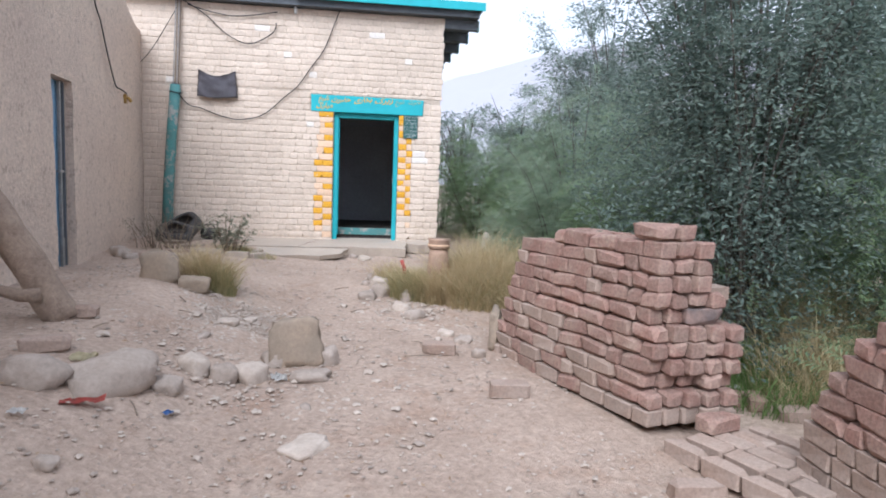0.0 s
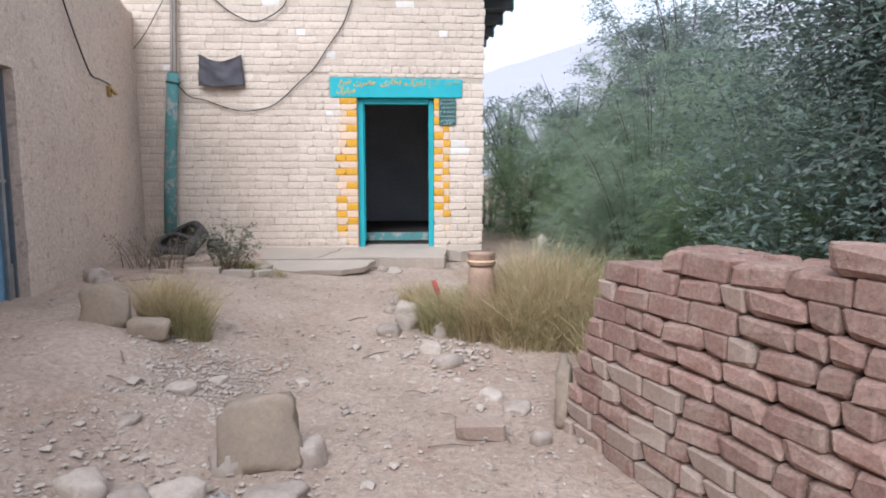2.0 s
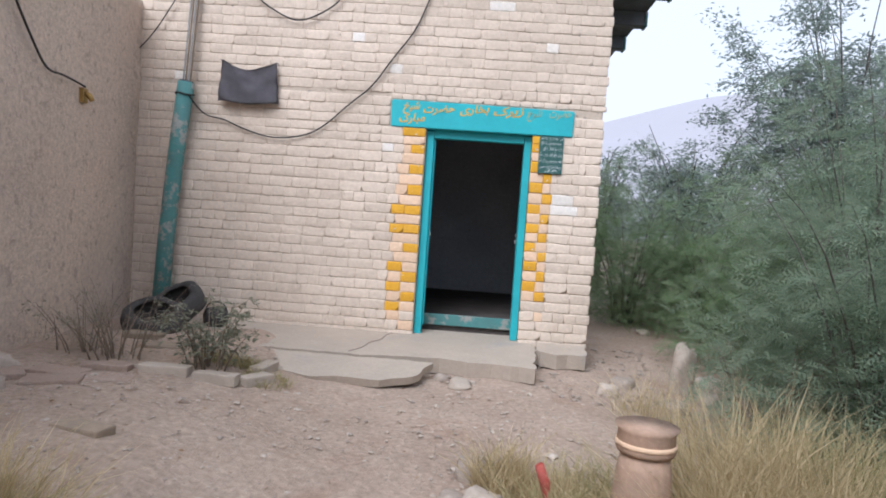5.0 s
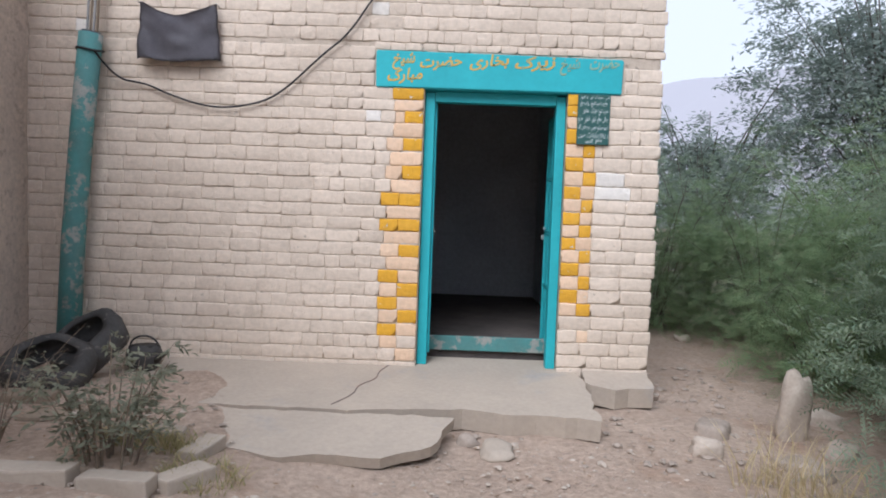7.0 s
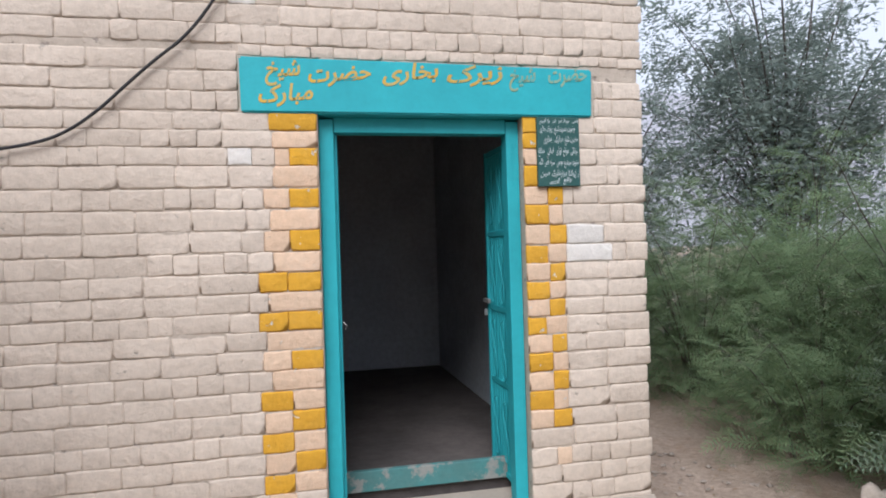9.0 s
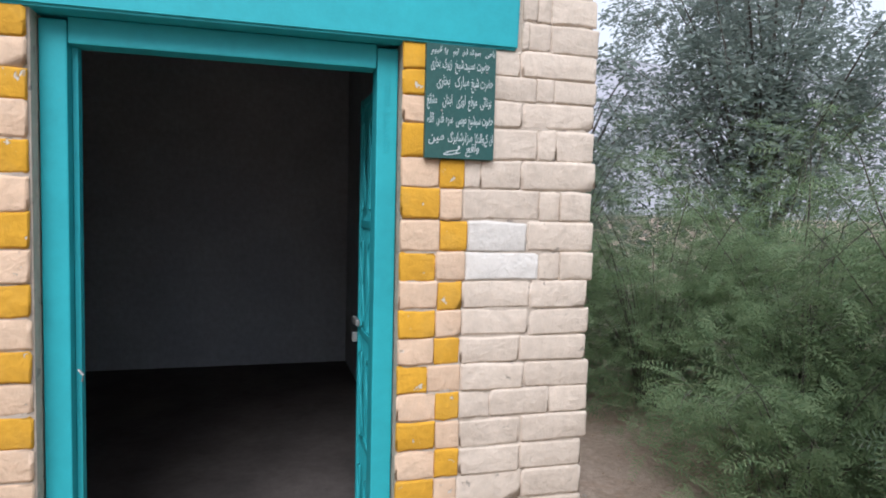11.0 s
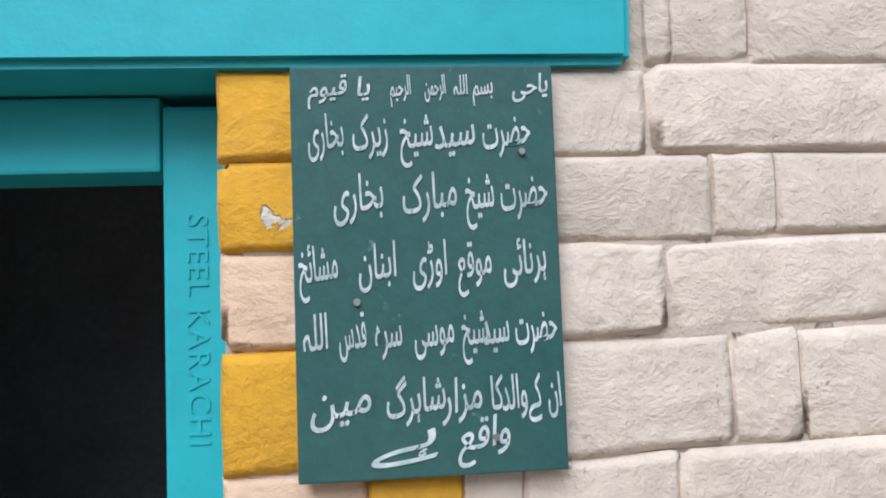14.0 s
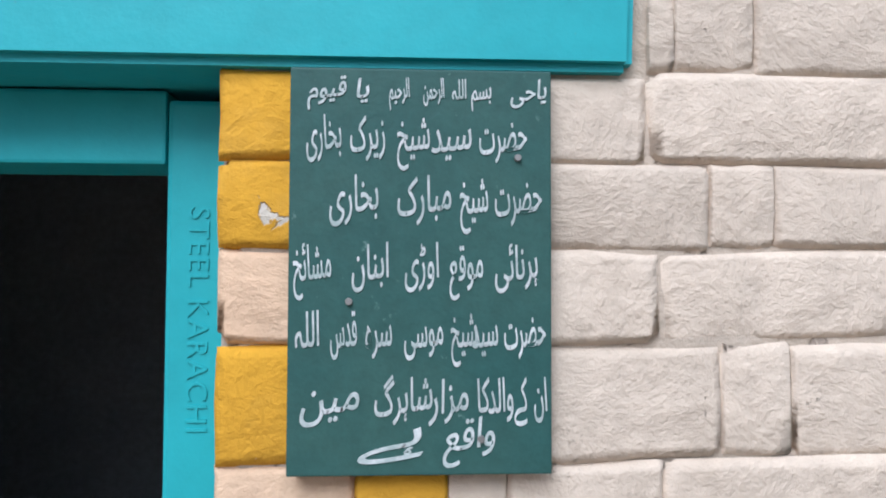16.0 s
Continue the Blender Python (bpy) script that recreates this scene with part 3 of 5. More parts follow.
mudwall = tagged(empty("wall_left"), "rough brown mud-plastered wall", "wall", kind="structure")
link("plaster", mud_face(13.5, -0.3, mud_top, 3.47, 4.07, 1.87), mudwall)
part("reveal_sill", mud_box(-0.38, -0.02, 3.47, 4.07, -0.3, -0.06), ADOBE, mudwall)
tin = tagged(empty("door_2", mud(-0.12, 3.77, -0.05)), "narrow faded blue corrugated tin door in a mud wall", "door", kind="structure")
pr = bmesh.new()
cols = []
for k in range(41):
    u = 3.50 + 0.54 * k / 40
    n = -0.13 + 0.008 * math.sin(k * math.pi / 2)
    cols.append([pr.verts.new(mud(n + d, u, z)) for d, z in ((0, -0.05), (0, 1.86), (-0.006, 1.86), (-0.006, -0.05))])
for a, b in zip(cols, cols[1:]):
    for k in range(4):
        pr.faces.new((a[k], b[k], b[(k + 1) % 4], a[(k + 1) % 4]))
part("tin_sheet", pr, BLUE, tin)
for u in (3.475, 4.035):
    part("door_post", mud_box(-0.16, -0.09, u, u + 0.03, -0.055, 1.862, 0.003), DARKWOOD, tin)
part("door_edge", mud_box(-0.115, -0.085, 3.60, 3.64, -0.05, 1.855, 0.004), STEEL, tin, "dull grey door stile")
part("door_bolt", mud_box(-0.10, -0.06, 3.62, 3.74, 0.93, 0.955, 0.004), STEEL, tin, "steel bolt")
part("door_kickboard", mud_box(-0.112, -0.10, 3.52, 3.60, -0.05, 0.25, 0.003), STEEL, tin)
holder = tagged(empty("lamp_holder", mud(0.0, 1.15, 1.95)), "small brass bulb holder wired to the mud wall", "lamp holder")
part("back_plate", mud_box(-0.03, 0.012, 1.11, 1.19, 1.90, 2.02, 0.004), BRASS, holder)
part("socket", tube([mud(0.01, 1.15, 1.98), mud(0.045, 1.15, 1.96), mud(0.065, 1.15, 1.92)], [0.022, 0.024, 0.02], 10), BRASS, holder, "", True)
wire("wall_cable", [mud(0.012, u, z) for u, z in ((1.17, 2.03), (1.5, 2.06), (1.75, 2.03), (1.95, 2.2), (2.25, 2.5), (2.45, 2.75), (2.6, 2.8), (2.85, 3.1), (3.1, 3.6))], 0.009, CABLE, "sagging black cable along the mud wall", "cable")

# ---- pipe, cloth, cables on the brick wall ----
pipe = tagged(empty("drain_pipe", (-2.54, -0.12, 0)), "worn teal cement drain pipe standing against the wall", "pipe")
part("pipe_body", tube([(-2.55, -0.13, -0.05), (-2.52, -0.125, 0.8), (-2.47, -0.12, 1.6), (-2.41, -0.115, 2.32)], [0.082, 0.08, 0.078, 0.08], 20), TEALOLD, pipe, "", True)
# Dark plug on the capped top stands in for the pipe's shaded hollow.
part("pipe_liner", tube([(-2.41, -0.115, 2.30), (-2.405, -0.115, 2.335)], [0.064, 0.064], 16), DARKWOOD, pipe)
part("pipe_strap", tube([(-2.415 + 0.088 * math.cos(t), -0.115 + 0.088 * math.sin(t), 2.20 + 0.01 * math.sin(t * 2)) for t in np.linspace(0, 6.28, 20)], [0.008] * 20, 6), CABLE, pipe, "black cable loop")
for k in range(4):
    x = -2.45 + 0.024 * k
    wire("reed_stem", [(x, -0.10, 2.28), (x + 0.02, -0.07, 3.0), (x + 0.035, -0.05, 3.62)], 0.009, TWIG if k % 2 else STEEL, "pale thin conduit rising from the drain pipe", "conduit")
wire("wall_cable", [(-2.36, -0.17, 2.2), (-2.28, -0.04, 2.02), (-2.05, -0.03, 2.0), (-1.9, -0.03, 1.93), (-1.6, -0.03, 1.84), (-1.35, -0.03, 1.85), (-1.08, -0.03, 1.93), (-0.76, -0.03, 2.25), (-0.57, -0.03, 2.40), (-0.38, -0.03, 2.70), (-0.17, -0.03, 2.98), (-0.07, -0.03, 3.25), (0.07, -0.05, 3.63)], 0.0075, CABLE, "black cable sagging across the brick wall", "cable")
wire("wall_cable", [(-2.33, -0.05, 3.62), (-2.0, -0.04, 3.45), (-1.75, -0.04, 3.2), (-1.6, -0.04, 3.1), (-1.35, -0.04, 2.99), (-1.1, -0.04, 3.1), (-0.9, -0.04, 3.26), (-0.92, -0.04, 3.36)], 0.008, CABLE, "loose black cable under the eave", "cable")
wire("wall_cable", [(-2.25, -0.05, 3.55), (-1.8, -0.04, 3.43), (-1.4, -0.04, 3.42), (-0.9, -0.04, 3.53)], 0.008, CABLE, "loose black cable under the eave", "cable")
wire("wall_cable", [(-2.40, -0.05, 3.5), (-2.62, -0.05, 3.1), (-2.85, -0.05, 2.72), (-3.02, -0.04, 2.58)], 0.006, CABLE, "thin cable running to the corner", "cable")
bulb = tagged(empty("lamp_holder", (-0.62, -0.05, 3.56)), "small white bulb holder under the eave", "lamp holder")
part("socket", tube([(-0.62, -0.06, 3.625), (-0.62, -0.06, 3.58), (-0.62, -0.06, 3.52)], [0.02, 0.028, 0.02], 12), PAPER, bulb, "", True)

bm = bmesh.new()
grid = []
for i in range(25):
    col = []
    for j in range(15):
        u, v = i / 24, j / 14
        sag = 0.10 * math.sin(math.pi * u) * v - (0.012 if 0.02 < u < 0.98 else 0)
        x = -2.09 + 0.56 * u + (1 - v) * (0.055 * (u - 0.35)) + 0.01 * noise.noise((u * 3, v * 3, 3))
        z = 2.17 + 0.41 * v - sag - 0.03 * math.sin(math.pi * u) * (1 - v) + 0.012 * noise.noise((u * 5, v * 2, 1))
        y = -0.045 - 0.05 * math.sin(math.pi * u) * (1 - v * 0.5) + 0.02 * noise.noise((u * 4 + v * 2, v * 4, 9)) - 0.012 * math.sin(u * 9 + v * 7)
        col.append(bm.verts.new((x, min(y, -0.02), z)))
    grid.append(col)
for i in range(24):
    for j in range(14):
        bm.faces.new((grid[i][j], grid[i + 1][j], grid[i + 1][j + 1], grid[i][j + 1]))
bmesh.ops.solidify(bm, geom=bm.faces[:], thickness=0.004)
cloth = tagged(empty("hanging_cloth", (-1.8, -0.04, 2.3)), "faded grey cloth sack nailed to the brick wall", "cloth")
part("cloth_sheet", bm, CLOTH, cloth, "", True)
for x in (-2.10, -1.53):
    part("nail", tube([(x, 0.012, 2.575), (x, -0.07, 2.58)], [0.005, 0.004], 6), STEEL, cloth, "bent nail")

# ---- stones, slabs and loose things on the ground ----
def rock(name, x, y, sx, sy, sz, material, label, category="stone", seed=0, sink=0.43, rz=0.0, tilt=0.0, flat=0.0):
    """A rounded or broken stone half sunk into the ground."""
    bm = bmesh.new()
    bmesh.ops.create_icosphere(bm, subdivisions=3, radius=0.5)
    o = Vector((seed * 3.1 + x * 2, seed * 1.7 + y, seed))
    for v in bm.verts:
        p = v.co.copy()
        if flat:
            p = Vector([math.copysign(abs(2 * c) ** (1 - flat), c) / 2 for c in p])
        p *= 1 + 0.34 * noise.noise(p * 2.2 + o) + 0.16 * noise.noise(p * 5 + o) + 0.05 * noise.noise(p * 13 + o)
        v.co = Vector((p.x * sx, p.y * sy, p.z * sz))
    bmesh.ops.transform(bm, matrix=pose(x, y, gz(x, y) + sz * (0.5 - sink), tilt, 0, rz), verts=bm.verts)
    return tagged(part(name, bm, material, None, "", True), label, category, group="stones in the yard")


RIVER, LIME = "rounded grey river stone half sunk in earth", "pale broken limestone lying on the path edge"
for k, (x, y, s, t, h, m, lab) in enumerate((
        (-1.22, -7.38, 0.30, 0.24, 0.20, STONE, RIVER), (-0.92, -7.18, 0.50, 0.34, 0.24, STONE, "large flat-topped grey boulder"), (-0.66, -7.05, 0.17, 0.15, 0.12, STONE, RIVER),
        (-0.60, -6.66, 0.18, 0.15, 0.17, PALE, LIME), (-0.43, -6.67, 0.16, 0.15, 0.16, STONE, RIVER), (-0.27, -6.60, 0.21, 0.16, 0.18, PALE, LIME),
        (-0.17, -6.22, 0.20, 0.17, 0.17, STONE, RIVER), (0.20, -6.20, 0.15, 0.15, 0.20, STONE, RIVER), (0.10, -6.55, 0.26, 0.18, 0.10, STONE, RIVER),
        (0.15, -7.58, 0.28, 0.2, 0.05, PALE, "flat pale stone buried flush in the path"), (0.11, -7.08, 0.10, 0.06, 0.05, STONE, RIVER), (-0.85, -8.1, 0.11, 0.08, 0.06, STONE, RIVER),
        (1.33, -6.05, 0.10, 0.10, 0.10, STONE, "small dark round stone"), (1.28, -5.62, 0.20, 0.15, 0.07, STONE, RIVER), (1.16, -5.45, 0.16, 0.12, 0.08, PALE, LIME),
        (0.83, -4.52, 0.17, 0.13, 0.13, PALE, LIME), (0.95, -4.80, 0.22, 0.16, 0.12, STONE, RIVER), (0.52, -4.05, 0.2, 0.18, 0.14, STONE, RIVER),
        (0.66, -3.90, 0.18, 0.18, 0.22, STONE, RIVER), (0.66, -3.55, 0.20, 0.17, 0.20, PALE, LIME), (0.52, -3.45, 0.14, 0.13, 0.10, STONE, RIVER),
        (0.62, -3.10, 0.26, 0.16, 0.15, STONE, RIVER), (0.80, -3.02, 0.15, 0.12, 0.10, STONE, RIVER), (0.94, -4.12, 0.16, 0.13, 0.18, STONE, RIVER),
        (1.12, -3.5, 0.16, 0.13, 0.16, PALE, LIME), (0.52, -1.32, 0.26, 0.18, 0.08, CONCRETE, "broken chunk of pale cement below the plinth"), (0.36, -1.2, 0.12, 0.1, 0.09, STONE, RIVER),
        (1.72, -1.18, 0.18, 0.13, 0.16, PALE, LIME), (1.95, -0.72, 0.30, 0.22, 0.14, STONE, RIVER), (2.25, -1.25, 0.34, 0.22, 0.10, STONE, RIVER),
        (2.85, -0.35, 0.26, 0.2, 0.18, PALE, LIME), (2.62, -1.0, 0.2, 0.16, 0.16, STONE, RIVER), (2.3, -3.1, 0.2, 0.17, 0.2, STONE, RIVER),
        (2.45, -3.45, 0.16, 0.15, 0.14, STONE, RIVER), (2.0, -5.6, 0.2, 0.17, 0.16, STONE, RIVER), (3.1, 3.0, 0.2, 0.14, 0.12, PALE, LIME),
        (-0.48, -5.25, 0.12, 0.08, 0.05, PALE, LIME), (0.0, -5.15, 0.1, 0.08, 0.06, PALE, LIME), (-0.62, -5.5, 0.16, 0.12, 0.07, PALE, LIME), (0.62, -0.95 - 0.3, 0.06, 0.05, 0.05, PALE, LIME),
        (-0.7, -6.0, 0.15, 0.08, 0.05, STONE, RIVER), (-2.35, -2.75, 0.2, 0.17, 0.2, STONE, RIVER), (-2.45, -2.5, 0.22, 0.2, 0.16, PALE, LIME), (-2.2, -2.9, 0.18, 0.14, 0.12, STONE, RIVER))):
    rock("stone", x, y, s, t, h, m, lab, seed=k, rz=k * 47, flat=0.45 if m is PALE else 0.28)
rock("stone_slab", -0.02, -6.22, 0.36, 0.10, 0.36, SLATE, "upright brown slab stone leaning beside the path", seed=60, sink=0.15, rz=6, tilt=-14, flat=0.55)
rock("stone_slab", 1.53, -5.68, 0.09, 0.40, 0.34, SLATE, "flat brown slab stone leaning on the brick stack", seed=66, sink=0.15, rz=-16, flat=0.45)
rock("stone_slab", -1.36, -4.75, 0.34, 0.12, 0.32, SLATE, "upright brown slab stone beside dry grass", seed=62, sink=0.2, rz=-12, tilt=-20, flat=0.4)
rock("stone_slab", -1.02, -4.88, 0.26, 0.12, 0.16, SLATE, "low brown slab stone beside dry grass", seed=63, sink=0.2, rz=5, flat=0.4)
rock("standing_stone", 2.48, -0.70, 0.24, 0.15, 0.54, PALE, "pale upright marker stone set in earth", seed=67, sink=0.2, rz=14, tilt=4, flat=0.12)

# low edging and flat slabs left of the plinth
for k, (x, y, l, w, h, rz, m) in enumerate(((-1.47, -2.23, 0.34, 0.11, 0.12, 2, CONCRETE), (-1.12, -2.22, 0.30, 0.11, 0.12, -3, CONCRETE), (-0.90, -2.08, 0.25, 0.12, 0.13, 58, CONCRETE), (-0.95, -1.74, 0.25, 0.11, 0.11, 76, CONCRETE),
                                            (-1.85, -2.26, 0.30, 0.11, 0.10, 4, DUSTBRICK), (-1.22, -1.62, 0.26, 0.12, 0.08, 4, CONCRETE), (-2.0, -2.62, 0.34, 0.2, 0.07, 20, DUSTBRICK), (-2.1, -2.42, 0.38, 0.2, 0.07, -8, DUSTBRICK),
                                            (-1.78, -2.46, 0.42, 0.2, 0.05, 6, DUSTBRICK), (-2.32, -2.66, 0.28, 0.2, 0.10, 40, DUSTBRICK), (-2.15, -1.2, 0.30, 0.16, 0.10, 4, SLATE), (-1.85, -1.45, 0.3, 0.2, 0.06, 0, SLATE), (-1.33, -3.38, 0.30, 0.13, 0.09, -14, SLATE))):
    bm = box(-l / 2, l / 2, -w / 2, w / 2, -0.03, h * 0.7 - 0.03, 0.012)
    bmesh.ops.subdivide_edges(bm, edges=[e for e in bm.edges if e.calc_length() > 0.1], cuts=2)
    for v in bm.verts:
        v.co += 0.012 * noise.noise_vector(v.co * 6 + Vector((k, 0, 0)))
    bmesh.ops.transform(bm, matrix=pose(x, y, gz(x, y), 0, 0, rz), verts=bm.verts)
    tagged(part("edging_block", bm, m), "dusty edging block around a small planting bed" if k < 6 else "flat dusty broken slab lying by the wall", "block", group="edging blocks")

# cement plinth
def plinth(name, outline, z, thick, label):
    bm = bmesh.new()
    pts = []
    n = len(outline)
    for i in range(n):
        a, b = Vector(outline[i]), Vector(outline[(i + 1) % n])
        steps = max(1, int((b - a).length / 0.06))
        for s in range(steps):
            p = a.lerp(b, s / steps)
            if p.y < -0.05:
                p += Vector((0.04 * noise.noise((p.x * 6, p.y * 6, 1)), 0.05 * noise.noise((p.x * 4, p.y * 4, 2)) + 0.02 * noise.noise((p.x * 15, p.y * 15, 4))))
            pts.append(p)
    top = [bm.verts.new((p.x, p.y, z(p.x, p.y))) for p in pts]
    low = [bm.verts.new((p.x, p.y + (0.02 if p.y < -0.05 else 0), z(p.x, p.y) - thick)) for p in pts]
    bm.faces.new(top)
    for i in range(len(pts)):
        j = (i + 1) % len(pts)
        bm.faces.new((top[i], low[i], low[j], top[j]))
    bmesh.ops.triangulate(bm, faces=[f for f in bm.faces if len(f.verts) > 4])
    bmesh.ops.recalc_face_normals(bm, faces=bm.faces[:])
    return tagged(part(name, bm, CONCRETE), label, "plinth", kind="structure")


plinth("pavement", [(-2.95, 0.009), (-2.9, -0.9), (-1.3, -1.08), (-0.33, -1.1), (0.33, -1.02), (0.5, -1.05), (1.14, -1.14), (1.16, -0.85), (1.22, -0.35), (1.2, 0.009), (1.06, 0.009), (1.06, 0.343), (0.0, 0.343), (0.0, 0.009)],
       lambda x, y: -0.03 + 0.012 * y, 0.13, "cracked worn cement plinth along the wall")
plinth("pavement_apron", [(-2.0, -1.09), (-1.7, -1.25), (-1.3, -1.40), (-1.0, -1.60), (-0.8, -1.62), (-0.57, -1.70), (-0.3, -1.64), (-0.07, -1.68), (0.16, -1.52), (0.21, -1.3), (0.27, -1.13)],
       lambda x, y: -0.055 + 0.09 * (y + 1.1), 0.06, "grey cement apron with a broken rounded edge")
plinth("pavement_corner", [(1.25, -0.03), (1.22, -0.28), (1.38, -0.42), (1.52, -0.36), (1.68, -0.34), (1.74, -0.03)],
       lambda x, y: -0.005 + 0.12 * y, 0.14, "broken cement slab at the house corner")
wire("crack", [(-0.20, -0.015, -0.0285), (-0.26, -0.2, -0.031), (-0.24, -0.4, -0.033), (-0.36, -0.6, -0.035), (-0.34, -0.8, -0.038), (-0.45, -1.02, -0.041)], 0.004, BURNT, "thin crack in the cement plinth", "crack")

# leaning log and its block
log = tagged(empty("leaning_log", (-1.55, -6.3, 0)), "weathered grey-brown tree log leaning, with a broken side branch", "log")
lp = [(-1.53, -6.27, -0.02), (-1.62, -6.29, 0.17), (-1.76, -6.33, 0.46), (-1.90, -6.36, 0.72), (-2.03, -6.41, 0.98), (-2.11, -6.44, 1.12)]
part("trunk", tube([Vector(a).lerp(Vector(b), s) for a, b in zip(lp, lp[1:]) for s in (0, 0.33, 0.66)] + [lp[-1]], list(np.linspace(0.11, 0.085, 16)), 14, 0.35), LOGWOOD, log, "", True)
part("side_branch", tube([(-1.62, -6.37, 0.17), (-1.74, -6.40, 0.16), (-1.86, -6.42, 0.20), (-2.0, -6.45, 0.28)], [0.055, 0.045, 0.035, 0.03], 9, 0.4), LOGWOOD, log, "", True)
part("branch_stub", tube([(-1.68, -6.36, 0.19), (-1.72, -6.33, 0.27)], [0.03, 0.02], 8, 0.4), LOGWOOD, log, "", True)
for dx, dy in ((0.05, 0.02), (-0.08, -0.03)):
    part("fork", tube([(-2.10, -6.43, 1.08), (-2.12 + dx, -6.46 + dy, 1.22), (-2.12 + dx * 1.3, -6.48 + dy, 1.32)], [0.055, 0.04, 0.012], 8, 0.4), LOGWOOD, log, "", True)

# tyres and kettle by the pipe
def tyre(x, y, z, r, w, rx, rz, label):
    bm = bmesh.new()
    rings = []
    prof = [(0.60, -0.5), (0.78, -0.56), (0.95, -0.42), (1.0, 0.0), (0.95, 0.42), (0.78, 0.56), (0.60, 0.5), (0.62, 0.42), (0.80, 0.40), (0.90, 0.0), (0.80, -0.40), (0.62, -0.42)]
    for k in range(40):
        a = 2 * math.pi * k / 40
        d = 1 + 0.14 * noise.noise((math.cos(a) * 1.3 + x, math.sin(a) * 1.3, z))
        rings.append([bm.verts.new((q * r * d * math.cos(a), q * r * d * math.sin(a), h * w + 0.03 * noise.noise((a, x, 1)))) for q, h in prof])
    for k in range(40):
        for j in range(12):
            bm.faces.new((rings[k][j], rings[(k + 1) % 40][j], rings[(k + 1) % 40][(j + 1) % 12], rings[k][(j + 1) % 12]))
    bmesh.ops.recalc_face_normals(bm, faces=bm.faces[:])
    bmesh.ops.transform(bm, matrix=pose(x, y, z, rx, 0, rz), verts=bm.verts)
    return tagged(part("old_tyre", bm, RUBBER, None, "", True), label, "tyre")


tyre(-2.24, -0.86, 0.08, 0.26, 0.17, 24, 20, "dusty black worn-out tyre lying on the plinth")
tyre(-2.20, -0.50, 0.16, 0.27, 0.17, 38, -30, "dusty black worn-out tyre leaning by the drain pipe")
pan = tagged(empty("black_pot", (-1.87, -0.38, -0.03)), "sooty black metal pot with a bent handle", "pot")
part("pot_body", tube([(-1.87, -0.38, -0.035), (-1.87, -0.38, 0.0), (-1.87, -0.38, 0.07), (-1.87, -0.38, 0.13), (-1.87, -0.38, 0.135), (-1.87, -0.38, 0.05)], [0.08, 0.11, 0.12, 0.10, 0.088, 0.08], 18), RUBBER, pan, "", True)
part("pot_spout", tube([(-1.77, -0.42, 0.04), (-1.72, -0.45, 0.08), (-1.69, -0.46, 0.10)], [0.025, 0.018, 0.014], 8), RUBBER, pan, "", True)
part("pot_handle", tube([(-1.87 + 0.10 * math.cos(t), -0.38, 0.12 + 0.08 * math.sin(t)) for t in np.linspace(0, 3.14, 12)], [0.007] * 12, 6), RUBBER, pan)

# clay jar in the grass
jar = tagged(empty("clay_jar", (1.27, -3.95, gz(1.27, -3.95))), "dusty broken clay jar standing among dry grass", "jar")
jz = gz(1.27, -3.95)
part("jar_body", tube([(1.27, -3.95, jz + h) for h in (-0.02, 0.14, 0.32, 0.46, 0.52)], [0.105, 0.118, 0.118, 0.104, 0.095], 20), CLAY, jar, "", True)
part("jar_neck", tube([(1.27, -3.95, jz + h) for h in (0.525, 0.54, 0.61, 0.63, 0.625, 0.56)], [0.108, 0.115, 0.11, 0.124, 0.105, 0.09], 20), CLAY, jar, "", True)
part("jar_band", tube([(1.27, -3.95, jz + h) for h in (0.55, 0.555, 0.568, 0.572)], [0.112, 0.119, 0.118, 0.111], 20), PEACH, jar, "faded painted band", True)

# scraps
def scrap(name, x, y, w, l, material, label, rz, seed, up=0.02):
    bm = bmesh.new()
    g = [[bm.verts.new((w * (i / 5 - 0.5), l * (j / 5 - 0.5), up * noise.noise((i * 0.9 + seed, j * 0.9, seed)) + 0.004)) for j in range(6)] for i in range(6)]
    for i in range(5):
        for j in range(5):
            bm.faces.new((g[i][j], g[i + 1][j], g[i + 1][j + 1], g[i][j + 1]))
    bmesh.ops.solidify(bm, geom=bm.faces[:], thickness=0.002)
    bmesh.ops.transform(bm, matrix=pose(x, y, gz(x, y) + 0.018, 0, 0, rz), verts=bm.verts)
    tagged(part(name, bm, material), label, "litter")


scrap("paper_scrap", -1.12, -7.02, 0.14, 0.10, YELLOWISH, "crumpled yellowish card on the ground", 30, 1, 0.05)
scrap("foil_wrapper", -0.10, -6.58, 0.08, 0.13, PAPER, "crumpled white printed wrapper", 25, 2, 0.04)
scrap("foil_wrapper", 1.13, -4.12, 0.16, 0.10, FOIL, "crumpled shiny silver wrapper in grass", 10, 3, 0.08)
scrap("plastic_scrap", -0.93, -7.52, 0.20, 0.07, RED, "dusty red plastic scrap", 12, 4)
scrap("plastic_scrap", -0.57, -7.38, 0.05, 0.05, BLUEBIT, "small blue plastic scrap", 40, 5)
scrap("paper_scrap", -1.10, -7.78, 0.08, 0.05, PAPER, "torn white paper scrap", 10, 6)
scrap("paper_scrap", 2.95, -6.75, 0.20, 0.16, PAPER, "crumpled white plastic bag behind the bricks", 20, 7, 0.14)
scrap("foil_wrapper", 0.62, -3.72, 0.12, 0.06, PAPER, "white scrap between stones", 20, 8, 0.03)
scrap("foil_wrapper", 1.06, -5.98, 0.12, 0.08, PAPER, "white scrap under a loose brick", 50, 9, 0.03)
